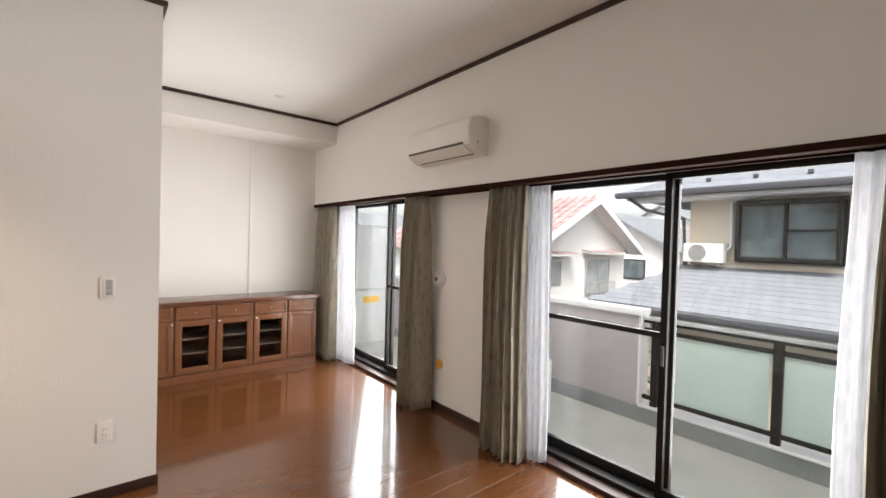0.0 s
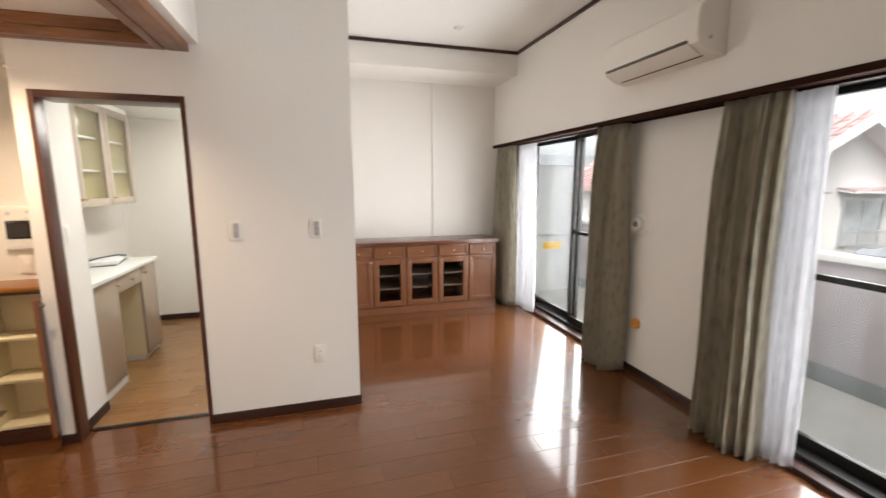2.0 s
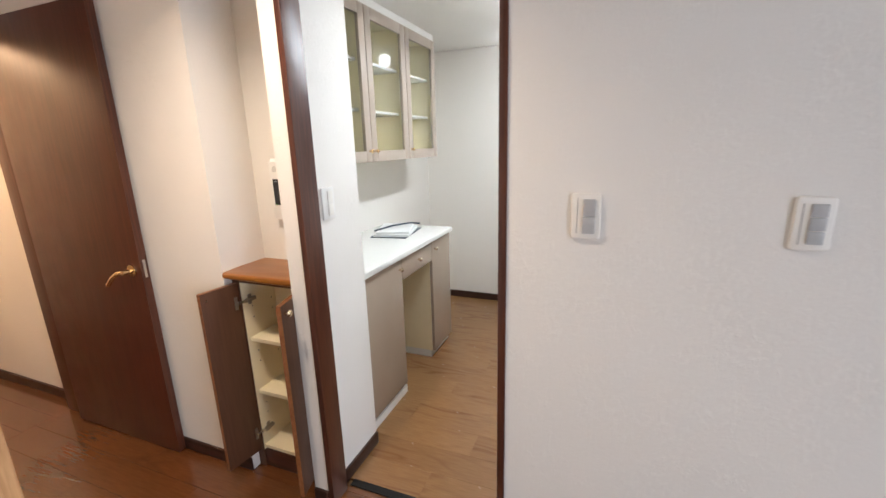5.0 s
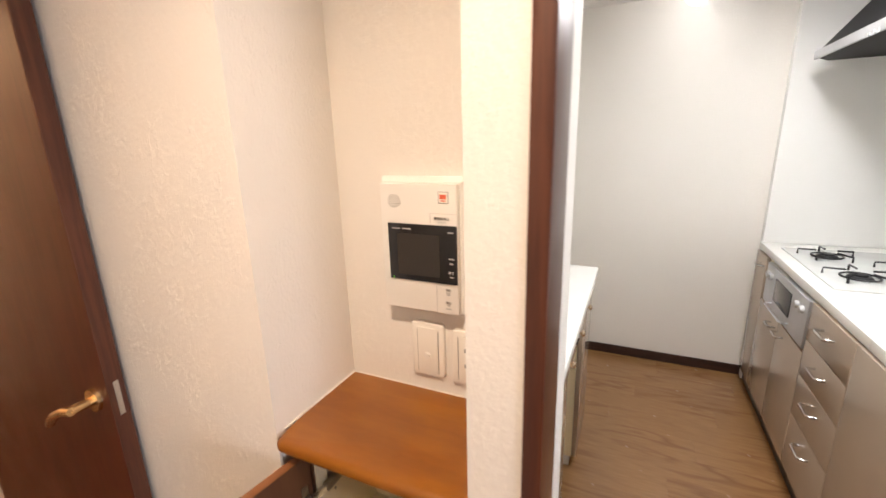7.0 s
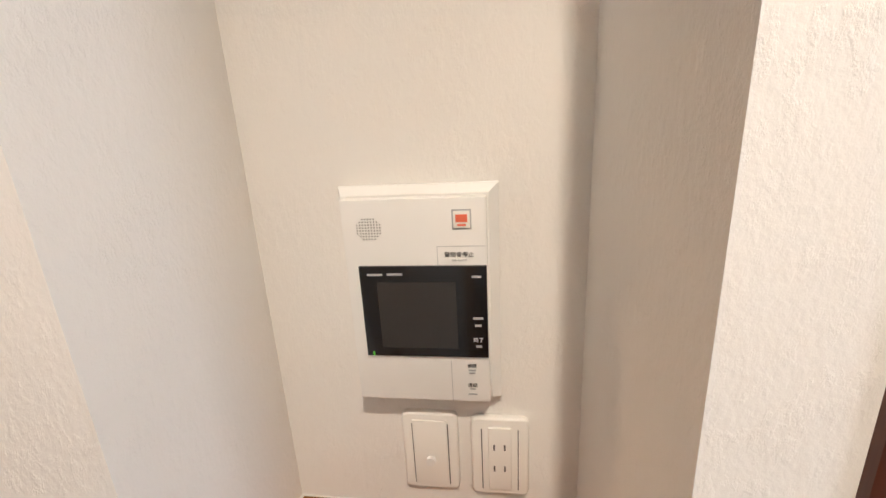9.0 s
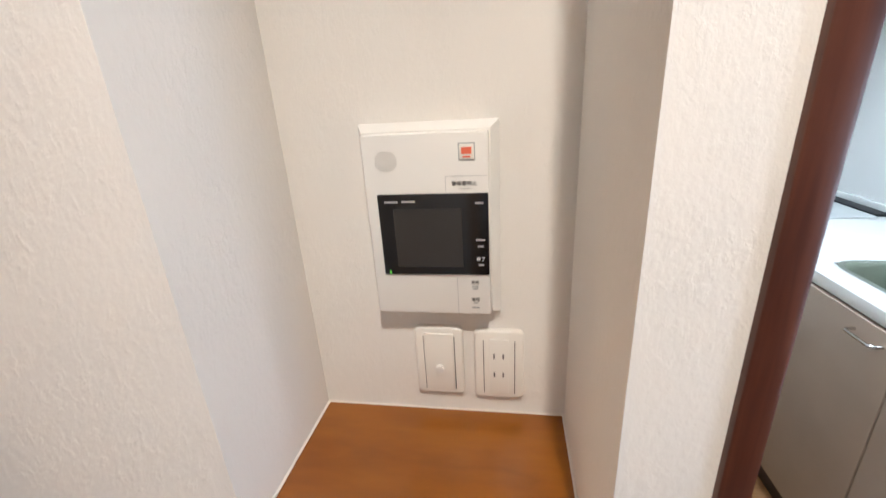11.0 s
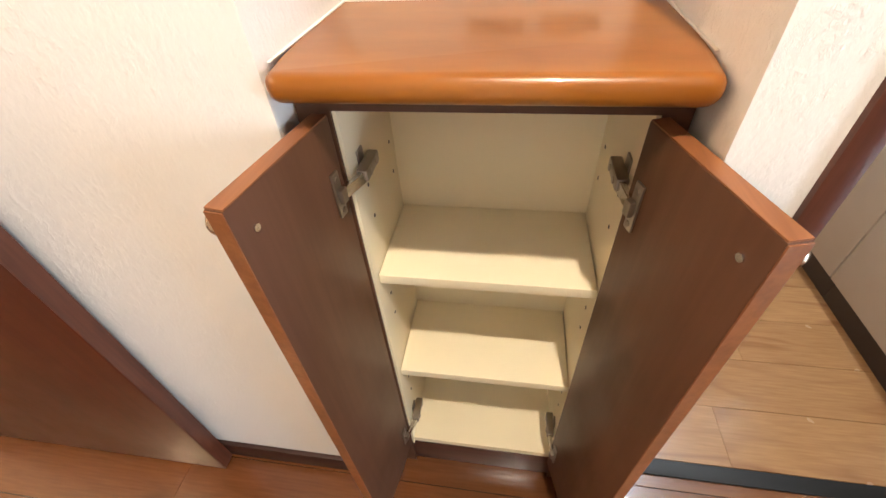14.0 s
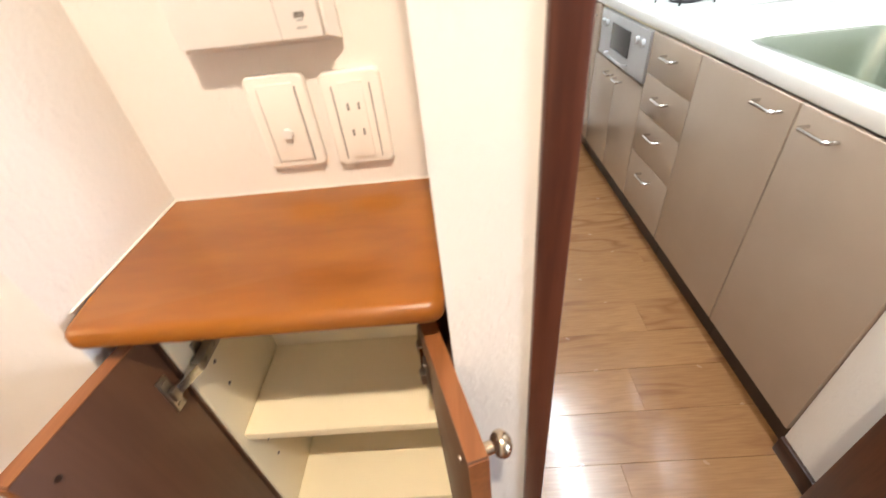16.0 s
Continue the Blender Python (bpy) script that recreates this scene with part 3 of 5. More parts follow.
# ---- curtains ----
def drape(name, y0, y1, x, depth, waves, z0, z1, material, label, category="curtain", flare=0.12, seed=0, group=""):
    """A gathered curtain: pleats tight at the heading, opening towards the hem."""
    rng = random.Random(seed)
    bm, cols, rows = bmesh.new(), waves * 12, 22
    ph = [rng.uniform(-0.5, 0.5) for _ in range(waves + 2)]
    amp = [rng.uniform(0.65, 1.15) for _ in range(waves + 2)]
    grid = []
    for r in range(rows + 1):
        t = r / rows
        z = z1 + (z0 - z1) * t
        spread = 1 - flare + flare * t
        mid = (y0 + y1) / 2
        line = []
        for c in range(cols + 1):
            u = c / cols
            k = u * waves
            i = int(k)
            a = amp[i] * (1 - (k - i)) + amp[i + 1] * (k - i)
            p = ph[i] * (1 - (k - i)) + ph[i + 1] * (k - i)
            pinch = 0.5 + 0.28 * min(1.0, t * 5) + 0.3 * t
            wv = math.sin(2 * math.pi * (k + 0.25 * p * t)) + (0.34 - 0.22 * t) * math.sin(6 * math.pi * k + 3 * p + 2 * t) + 0.3 * math.sin(math.pi * k + 4 * p)
            y = mid + (y1 - y0) * (u - 0.5) * spread + 0.010 * math.sin(5 * t + 3 * p)
            line.append(bm.verts.new((x + depth * a * pinch * wv * 0.5 + 0.012 * t * math.sin(k * 1.7 + p), y, z + (0.006 * math.sin(k * 2.2) if r == rows else 0))))
        grid.append(line)
    for r in range(rows):
        for c in range(cols):
            bm.faces.new((grid[r][c], grid[r][c + 1], grid[r + 1][c + 1], grid[r + 1][c]))
    cur = thing(name, label, category, (x, (y0 + y1) / 2, z0), group)
    cloth_ob = part("fabric", bm, material, cur)
    mod = cloth_ob.modifiers.new("thickness", "SOLIDIFY")
    mod.thickness = 0.003
    return cur


OLIVE = "olive-grey patterned drape gathered open beside the window"
VOILE = "white sheer voile curtain drawn aside by the window"
drapes = [
    ("curtain", 5.17, 5.60, 2.46, 0.13, 8, 0.005, OLIVE, "drape", 1),
    ("curtain", 3.23, 3.565, 2.46, 0.16, 8, 0.005, OLIVE, "drape", 2),
    ("curtain", 2.09, 2.43, 2.46, 0.16, 7, 0.005, OLIVE, "drape", 3),
    ("curtain", -0.25, 0.38, 2.46, 0.16, 11, 0.005, OLIVE, "drape", 4),
    ("sheer_curtain", 4.80, 5.22, 2.55, 0.045, 7, 0.02, VOILE, "sheer", 5),
    ("sheer_curtain", 1.955, 2.16, 2.55, 0.05, 5, 0.02, VOILE, "sheer", 6),
    ("sheer_curtain", 0.06, 0.475, 2.55, 0.05, 6, 0.02, VOILE, "sheer", 7),
]
for name, y0, y1, x, dep, nw, z0, label, key, seed in drapes:
    drape(name, y0, y1, x, dep, nw, z0, 1.976, M[key], label, "curtain", 0.07, seed, "curtains")
rails = thing("curtain_rail", "pair of thin dark curtain rails under the pelmet", "curtain rail", (2.53, 2.6, 1.98))
part("rail", box(2.448, 2.462, -2.5, 5.6, 1.977, 1.989), M["matt_brown"], rails)
part("rail", box(2.543, 2.557, -2.5, 5.6, 1.977, 1.989), M["matt_brown"], rails)

# ---- air conditioner ----
ac = thing("air_conditioner", "off-white wall-mounted air conditioner with closed flap", "air conditioner", (XU, 2.86, 2.2))
prof = [(XU, 2.225), (XU, 2.505), (XU - 0.05, 2.517), (XU - 0.15, 2.5), (XU - 0.195, 2.475), (XU - 0.213, 2.42), (XU - 0.212, 2.32), (XU - 0.195, 2.282), (XU - 0.11, 2.235), (XU - 0.05, 2.225)]
b = bmesh.new()
prism(b, prof, "y", 2.44, 3.23)
bmesh.ops.bevel(b, geom=[ed for ed in b.edges if abs(ed.verts[0].co.y - ed.verts[1].co.y) < 1e-5], offset=0.012, segments=3, profile=0.6, affect="EDGES")
body = part("body", b, M["ac"], ac)
fl = bmesh.new()
prism(fl, [(XU - 0.208, 2.287), (XU - 0.20, 2.278), (XU - 0.118, 2.231), (XU - 0.112, 2.237)], "y", 2.50, 3.18)
part("flap", fl, M["ac"], body)
part("air_slot", box(XU - 0.2145, XU - 0.2, 2.51, 3.19, 2.29, 2.304), M["ac_dark"], body, "dark air outlet slot")
part("air_slot", box(XU - 0.105, XU - 0.097, 2.50, 3.16, 2.228, 2.233), M["ac_dark"], body, "dark air outlet slot")
sensor = bmesh.new()
cyl(sensor, (XU - 0.12, 2.4405, 2.31), (XU - 0.12, 2.4375, 2.31), 0.011, 14)
part("sensor", sensor, M["grey"], body, "small grey sensor dot")

# ---- wall vent and gas tap ----
vent = thing("wall_vent", "round white plastic wall ventilation cover", "air vent", (XL, 3.2, 1.215))
vb = bmesh.new()
cyl(vb, (XL, 3.2, 1.215), (XL - 0.012, 3.2, 1.215), 0.082, 40)
cyl(vb, (XL - 0.012, 3.2, 1.215), (XL - 0.022, 3.2, 1.215), 0.080, 40, 0.070)
part("flange", vb, M["white"], vent)
vb = bmesh.new()
cyl(vb, (XL - 0.024, 3.2, 1.215), (XL - 0.05, 3.2, 1.215), 0.060, 40, 0.052)
part("cover", vb, M["white"], vent)
vb = bmesh.new()
cyl(vb, (XL - 0.0505, 3.2, 1.215), (XL - 0.054, 3.2, 1.215), 0.021, 24)
part("knob", vb, M["shade"], vent, "dark centre knob")
tap = thing("gas_outlet", "round orange gas socket on the wall", "gas outlet", (XL, 3.175, 0.42))
vb = bmesh.new()
cyl(vb, (XL, 3.175, 0.42), (XL - 0.02, 3.175, 0.42), 0.045, 28, 0.040)
part("cap", vb, M["orange"], tap)
part("grip", box(XL - 0.032, XL - 0.02, 3.167, 3.183, 0.392, 0.448, bevel=0.003), M["orange"], tap)
smoke = thing("smoke_detector", "small round white ceiling smoke detector", "smoke detector", (1.55, 4.54, HIGH))
vb = bmesh.new()
cyl(vb, (1.55, 4.54, HIGH - 0.022), (1.55, 4.54, HIGH), 0.042, 28, 0.05)
part("body", vb, M["white"], smoke)
vb = bmesh.new()
cyl(vb, (1.55, 4.54, HIGH - 0.03), (1.55, 4.54, HIGH - 0.022), 0.022, 20)
part("nose", vb, M["white"], smoke)

# ---- sideboard ----
def knob(bm, x, y, z, r=0.011, out=-1):
    cyl(bm, (x, y, z), (x, y + out * 0.012, z), r * 0.5, 12)
    ball(bm, (x, y + out * 0.018, z), r, (1, 0.7, 1), 14, 8)
    return bm


SF, SB = 5.26, YB - 0.002
SX = [0.455, 0.765, 1.15, 1.537, 1.925, 2.29]
top = thing("countertop", "long dark brown wooden sideboard counter along the wall", "countertop", (1.4, 5.47, 0.81))
tb = box(0.445, 2.315, SF - 0.03, SB, 0.826, 0.857, bevel=0.006)
part("slab", tb, M["side_x"], top)
part("moulding", box(0.45, 2.304, SF - 0.012, SB - 0.02, 0.811, 0.825, bevel=0.003), M["side_x"], top)


def shaker(bm, x0, x1, z0, z1, y, rim=0.045, sunk=0.010, hole=False):
    """Framed panel in the plane y, rails proud of a sunk field."""
    bx(bm, x0, x0 + rim, y, y + 0.02, z0, z1, 0.002)
    bx(bm, x1 - rim, x1, y, y + 0.02, z0, z1, 0.002)
    bx(bm, x0 + rim, x1 - rim, y, y + 0.02, z0, z0 + rim, 0.002)
    bx(bm, x0 + rim, x1 - rim, y, y + 0.02, z1 - rim, z1, 0.002)
    if not hole:
        bx(bm, x0 + rim - 0.004, x1 - rim + 0.004, y + sunk, y + 0.018, z0 + rim - 0.004, z1 - rim + 0.004)
    return bm


for i in range(5):
    x0, x1 = SX[i], SX[i + 1]
    glazed = i in (1, 2, 3)
    kind = "glazed" if glazed else "panelled"
    unit = thing("sideboard_unit", f"warm brown wooden sideboard unit with drawer and {kind} door", "cabinet", ((x0 + x1) / 2, SF + 0.2, 0), "sideboard units")
    part("side_panel", box(x0, x0 + 0.016, SF + 0.022, SB, 0.08, 0.810), M["side"], unit)
    part("side_panel", box(x1 - 0.0165, x1 - 0.0005, SF + 0.022, SB, 0.08, 0.810), M["side"], unit)
    part("back_panel", box(x0 + 0.016, x1 - 0.0165, SB - 0.012, SB, 0.08, 0.810), M["side"], unit)
    for z0, z1 in ((0.08, 0.098), (0.646, 0.660), (0.794, 0.810)):
        part("board", box(x0 + 0.016, x1 - 0.0165, SF + 0.022, SB - 0.012, z0, z1), M["side"], unit)
    part("plinth", box(x0, x1 - 0.0005, SF + 0.004, SF + 0.02, 0.0, 0.079), M["side"], unit)
    drawer = part("drawer", shaker(bmesh.new(), x0 + 0.012, x1 - 0.012, 0.663, 0.802, SF, 0.026, 0.008), M["side"], unit)
    part("knob", knob(bmesh.new(), (x0 + x1) / 2, SF + 0.006, 0.733), M["knob"], drawer, "pale gold round knob")
    leaf = part("door", shaker(bmesh.new(), x0 + 0.006, x1 - 0.006, 0.095, 0.655, SF, 0.062 if glazed else 0.05, 0.008, glazed), M["side"], unit)
    kx = x0 + 0.028 if i in (2, 3, 4) else x1 - 0.028
    part("knob", knob(bmesh.new(), kx, SF, 0.625), M["knob"], leaf, "pale gold round knob")
    if glazed:
        g = part("pane", box(x0 + 0.064, x1 - 0.064, SF + 0.008, SF + 0.012, 0.155, 0.595), M["glass_dark"], leaf, "dark clear glass pane")
        g.visible_shadow = False
        for z in (0.29, 0.445):
            part("shelf", box(x0 + 0.017, x1 - 0.0175, SF + 0.03, SB - 0.013, z, z + 0.012), M["beige2"], unit, "pale shelf board")

# ---- alcove cabinet ----
nc = thing("alcove_cabinet", "narrow built-in brown cabinet with both doors open and cream shelves", "cabinet", ((NL + NR) / 2, 3.47, 0))
FRONT = 3.385
IL, IR = NL + 0.043, NR - 0.032   # inside of the carcass
part("side_panel", box(NL + 0.003, IL, FRONT, NB - 0.002, 0.09, 0.925), M["cream"], nc, "cream laminate side")
part("side_panel", box(IR, NR - 0.003, FRONT, NB - 0.002, 0.09, 0.925), M["cream"], nc, "cream laminate side")
part("back_panel", box(IL, IR, NB - 0.012, NB - 0.002, 0.09, 0.925), M["cream"], nc, "cream laminate back")
part("bottom_board", box(IL, IR, FRONT + 0.003, NB - 0.012, 0.098, 0.114), M["cream"], nc, "cream bottom board")
c = bmesh.new()
bx(c, NL + 0.003, IL - 0.004, FRONT - 0.004, FRONT - 0.0005, 0.0, 0.926)
bx(c, IR + 0.004, NR - 0.003, FRONT - 0.004, FRONT - 0.0005, 0.0, 0.926)
bx(c, IL - 0.004, IR + 0.004, FRONT - 0.006, FRONT + 0.012, 0.902, 0.926)
part("face_frame", c, M["niche_door"], nc)
part("plinth", box(NL + 0.003, NR - 0.003, FRONT + 0.004, FRONT + 0.02, 0.0, 0.0895, bevel=0.002), M["casing_x"], nc, "brown plinth board")
for z in (0.393, 0.648):
    part("shelf", box(IL + 0.0015, IR - 0.0015, FRONT + 0.010, NB - 0.013, z - 0.017, z, bevel=0.0015), M["cream"], nc, "cream shelf board")
for z in (0.52, 0.57, 0.73, 0.78, 0.26, 0.31):
    for yy in (3.43, 3.54):
        pegs = bmesh.new()
        cyl(pegs, (IL + 0.0001, yy, z), (IL + 0.0008, yy, z), 0.0028, 10)
        part("peg_hole", pegs, M["shade"], nc, "dark peg hole")
        pegs = bmesh.new()
        cyl(pegs, (IR - 0.0001, yy, z), (IR - 0.0008, yy, z), 0.0028, 10)
        part("peg_hole", pegs, M["shade"], nc, "dark peg hole")


def niche_door(hx, sign, degrees, wd):
    """A leaf wd wide, swung out on its hinges; sign +1 opens to the side of smaller x."""
    turn = Matrix.Translation((hx, FRONT - 0.008, 0)) @ Matrix.Rotation(radians(-sign * degrees), 4, "Z")
    lo, hi = (0.0, wd) if sign > 0 else (-wd, 0.0)
    d = box(lo, hi, -0.0185, -0.0005, 0.098, 0.898, bevel=0.0015)
    d.transform(turn)
    leaf = part("door", d, M["niche_door"], nc)
    t = box(lo + 0.001, hi - 0.001, -0.018, -0.001, 0.8982, 0.8995)
    t.transform(turn)
    part("top_edge", t, M["niche_edge"], leaf, "reddish-brown edge strip")
    free = sign * wd
    t = box(min(free, free + sign * 0.0012), max(free, free + sign * 0.0012), -0.018, -0.001, 0.099, 0.897)
    t.transform(turn)
    part("side_edge", t, M["niche_edge"], leaf, "orange-brown edge strip")
    k = bmesh.new()
    cyl(k, (sign * (wd - 0.022), -0.0185, 0.866), (sign * (wd - 0.022), -0.03, 0.866), 0.006, 12)
    ball(k, (sign * (wd - 0.022), -0.037, 0.866), 0.0125, (1, 0.75, 1), 18, 10)
    k.transform(turn)
    part("knob", k, M["knob"], leaf, "gold round knob")
    k = bmesh.new()
    cyl(k, (sign * (wd - 0.022), -0.0004, 0.866), (sign * (wd - 0.022), 0.0012, 0.866), 0.0036, 12)
    k.transform(turn)
    part("screw", k, M["chrome"], leaf, "steel screw head")
    for z in (0.815, 0.19):
        h = bmesh.new()
        bx(h, *sorted((sign * 0.012, sign * 0.026)), 0.0, 0.003, z - 0.028, z + 0.028, 0.001)
        cyl(h, (sign * 0.019, 0.003, z + 0.02), (sign * 0.019, 0.0045, z + 0.02), 0.0035, 10)
        cyl(h, (sign * 0.019, 0.003, z - 0.02), (sign * 0.019, 0.0045, z - 0.02), 0.0035, 10)
        bx(h, *sorted((sign * 0.013, sign * 0.024)), 0.003, 0.010, z - 0.009, z + 0.009, 0.002)
        h.transform(turn)
        hinge = part("hinge", h, M["nickel"], leaf, "steel concealed hinge")
        inside = IL if sign > 0 else IR
        a = bmesh.new()
        bx(a, *sorted((inside + sign * 0.003, inside + sign * 0.017)), FRONT + 0.008, FRONT + 0.058, z - 0.006, z + 0.009, 0.003)
        bx(a, *sorted((inside + sign * 0.0005, inside + sign * 0.003)), FRONT + 0.026, FRONT + 0.044, z - 0.022, z + 0.022, 0.001)
        cyl(a, (inside + sign * 0.016, FRONT + 0.02, z + 0.001), (inside + sign * 0.0185, FRONT + 0.02, z + 0.001), 0.004, 12)
        cyl(a, (inside + sign * 0.016, FRONT + 0.045, z + 0.001), (inside + sign * 0.0185, FRONT + 0.045, z + 0.001), 0.004, 12)
        k = bmesh.new()
        end = turn @ Vector((sign * 0.019, 0.004, z))
        start = Vector((inside + sign * 0.011, FRONT + 0.011, z))
        way = (end - start).normalized()
        m4 = Matrix.Translation((start + end) / 2) @ way.to_track_quat("Y", "Z").to_matrix().to_4x4()
        bx(k, -0.0035, 0.0035, -(end - start).length / 2, (end - start).length / 2, -0.007, 0.007, 0.001)
        k.transform(m4)
        part("hinge_link", k, M["chrome"], nc, "bright steel hinge link")
        arm = part("hinge_arm", a, M["nickel"], nc, "steel hinge arm")
    return leaf


niche_door(NL + 0.038, 1, 98.5, 0.160)
niche_door(NR - 0.0395, -1, 106, 0.167)
nt = thing("countertop", "glossy orange-brown wooden alcove counter with rounded front edge", "countertop", ((NL + NR) / 2, 3.46, 0.927))
SX0, SX1, SY, SR = NL + 0.004, NR - 0.0035, 3.331, 0.016
plan = [(SX1, NB - 0.001), (SX0, NB - 0.001)]
plan += [(SX0 + SR - SR * math.cos(k * math.pi / 12), SY + SR - SR * math.sin(k * math.pi / 12)) for k in range(7)]
plan += [(SX1 - SR + SR * math.sin(k * math.pi / 12), SY + SR - SR * math.cos(k * math.pi / 12)) for k in range(7)]
b = bmesh.new()
prism(b, plan, "z", 0.927, 0.954)
nose = [ed for ed in b.edges if abs(ed.verts[0].co.z - ed.verts[1].co.z) < 1e-5 and max(v.co.y for v in ed.verts) < NB - 0.01]
bmesh.ops.bevel(b, geom=nose, offset=0.0115, segments=5, profile=0.5, affect="EDGES")
slab = part("slab", b, M["niche_top"], nt)
b = bmesh.new()
bx(b, NL + 0.0005, NL + 0.0042, 3.362, NB - 0.001, 0.9543, 0.9553)
bx(b, NR - 0.0037, NR - 0.0005, 3.385, NB - 0.001, 0.9543, 0.9553)
bx(b, NL + 0.003, NR - 0.003, NB - 0.0035, NB - 0.001, 0.9543, 0.9553)
part("sealant", b, M["plate"], nt, "thin white sealant bead")

# ---- intercom and plates in the alcove ----
ic = thing("intercom", "white wall intercom monitor with black screen panel", "intercom", (-1.474, NB, 1.126))
b = bmesh.new()
base = [(-1.56, 1.137), (-1.386, 1.137), (-1.386, 1.393), (-1.56, 1.393)]
front = [(-1.554, 1.143), (-1.396, 1.143), (-1.396, 1.384), (-1.554, 1.384)]
va = [b.verts.new((x, NB - 0.0005, z)) for x, z in base]
vc = [b.verts.new((x, NB - 0.010, z)) for x, z in base]
vb2 = [b.verts.new((x, NB - 0.020, z)) for x, z in front]
for one, two in ((va, vc), (vc, vb2)):
    for i in range(4):
        b.faces.new((one[i], one[(i + 1) % 4], two[(i + 1) % 4], two[i]))
b.faces.new(vb2)
b.faces.new(va[::-1])
part("back_plate", b, M["white"], ic)
FY = NB - 0.0335
icb = part("body", box(-1.552, -1.398, FY, NB - 0.0198, 1.144, 1.382, bevel=0.003), M["white"], ic)
part("screen_panel", box(-1.537, -1.399, FY - 0.003, FY + 0.002, 1.203, 1.310, bevel=0.001), M["black"], icb, "black glossy screen panel")
part("display", box(-1.518, -1.432, FY - 0.0036, FY - 0.0029, 1.214, 1.292), M["screen"], icb, "dark grey blank display")
g = bmesh.new()
for i in range(9):
    for j in range(8):
        if math.hypot(i - 4, j - 3.5) < 4.6:
            bx(g, -1.535 + i * 0.0031, -1.5338 + i * 0.0031, FY - 0.0006, FY + 0.001, 1.339 + j * 0.0031, 1.3402 + j * 0.0031)
part("speaker_grille", g, M["shade"], icb, "dotted speaker grille")
part("alarm_button_frame", box(-1.4335, -1.4135, FY - 0.0006, FY + 0.001, 1.3485, 1.3695), M["grey"], icb)
part("alarm_button", box(-1.432, -1.415, FY - 0.002, FY + 0.001, 1.35, 1.368, bevel=0.001), M["plate"], icb, "white alarm button with red mark")
part("button_mark", box(-1.4295, -1.4175, FY - 0.0024, FY - 0.0019, 1.3565, 1.3645), M["red"], icb, "red mark")
part("button_mark", box(-1.428, -1.419, FY - 0.0024, FY - 0.0019, 1.3525, 1.3545), M["red"], icb, "red mark")
for dims in ((-1.4505, -1.45, 1.31, 1.331), (-1.45, -1.4, 1.3305, 1.331), (-1.4415, -1.441, 1.145, 1.1975)):
    part("seam", box(dims[0], dims[1], FY - 0.0004, FY + 0.001, dims[2], dims[3]), M["grey"], icb)
face = Matrix.Translation((0, FY - 0.0006, 0)) @ Matrix.Rotation(radians(90), 4, "X")
def label_at(text, size, x, z, key, dy=0.0):
    writing("lettering", text, size, Matrix.Translation((x, dy, z)) @ face, M[key], icb)
label_at("警報音停止", 0.0062, -1.4275, 1.3215, "shade")
label_at("CLR ALARM", 0.0030, -1.4275, 1.3155, "grey")
label_at("終了", 0.0058, -1.4095, 1.225, "paper", -0.0032)
label_at("解錠", 0.0052, -1.418, 1.191, "shade")
label_at("通話", 0.0056, -1.418, 1.166, "shade")
for x0, x1, z in ((-1.528, -1.511, 1.2995), (-1.506, -1.489, 1.2998), (-1.415, -1.404, 1.2495), (-1.413, -1.406, 1.241), (-1.4125, -1.406, 1.216), (-1.415, -1.405, 1.297)):
    part("small_print", box(x0, x1, FY - 0.0036, FY - 0.0029, z, z + 0.0024), M["grey"], icb)
for x0, x1, z in ((-1.422, -1.414, 1.1845), (-1.4215, -1.4145, 1.181), (-1.421, -1.415, 1.1605), (-1.423, -1.413, 1.1535)):
    part("small_print", box(x0, x1, FY - 0.0006, FY + 0.001, z, z + 0.0017), M["grey"], icb)
part("indicator", box(-1.53, -1.528, FY - 0.0036, FY - 0.0029, 1.2035, 1.2085), M["led"], icb, "green indicator light")


def plate(name, x0, x1, z0, z1, y, label, category, wall_in=-1):
    p = thing(name, label, category, ((x0 + x1) / 2, y, z0))
    rc, outline = 0.009, []
    for cx, cz, a0 in ((x1 - rc, z1 - rc, 0), (x0 + rc, z1 - rc, 90), (x0 + rc, z0 + rc, 180), (x1 - rc, z0 + rc, 270)):
        outline += [(cx + rc * math.cos(radians(a0 + k * 18)), cz + rc * math.sin(radians(a0 + k * 18))) for k in range(6)]
    cover = prism(bmesh.new(), outline, "y", y - 0.0095, y - 0.0005)
    rim = [ed for ed in cover.edges if max(v.co.y for v in ed.verts) < y - 0.009]
    bmesh.ops.bevel(cover, geom=rim, offset=0.003, segments=3, profile=0.5, affect="EDGES")
    part("cover", cover, M["plate"], p)
    return p


so = plate("blank_outlet_plate", -1.513, -1.441, 0.991, 1.107, NB, "cream plastic cable outlet plate under the intercom", "wall plate")
part("insert", box(-1.499, -1.455, NB - 0.0112, NB - 0.0085, 1.001, 1.097, bevel=0.001), M["plate"], so)
b = bmesh.new()
for x in (-1.5, -1.4545):
    bx(b, x, x + 0.0012, NB - 0.0102, NB - 0.0094, 1, 1.092)
part("seam", b, M["shade"], so)
b = bmesh.new()
cyl(b, (-1.477, NB - 0.0112, 1.038), (-1.477, NB - 0.016, 1.038), 0.0062, 16)
part("cable_boss", b, M["white"], so)
so = plate("power_outlet", -1.425, -1.353, 0.988, 1.103, NB, "cream plastic double power socket in the alcove", "power outlet")
part("insert", box(-1.403, -1.375, NB - 0.0125, NB - 0.0085, 0.999, 1.091, bevel=0.001), M["plate"], so)
b = bmesh.new()
for x in (-1.412, -1.367):
    bx(b, x, x + 0.0012, NB - 0.0102, NB - 0.0094, 0.997, 1.088)
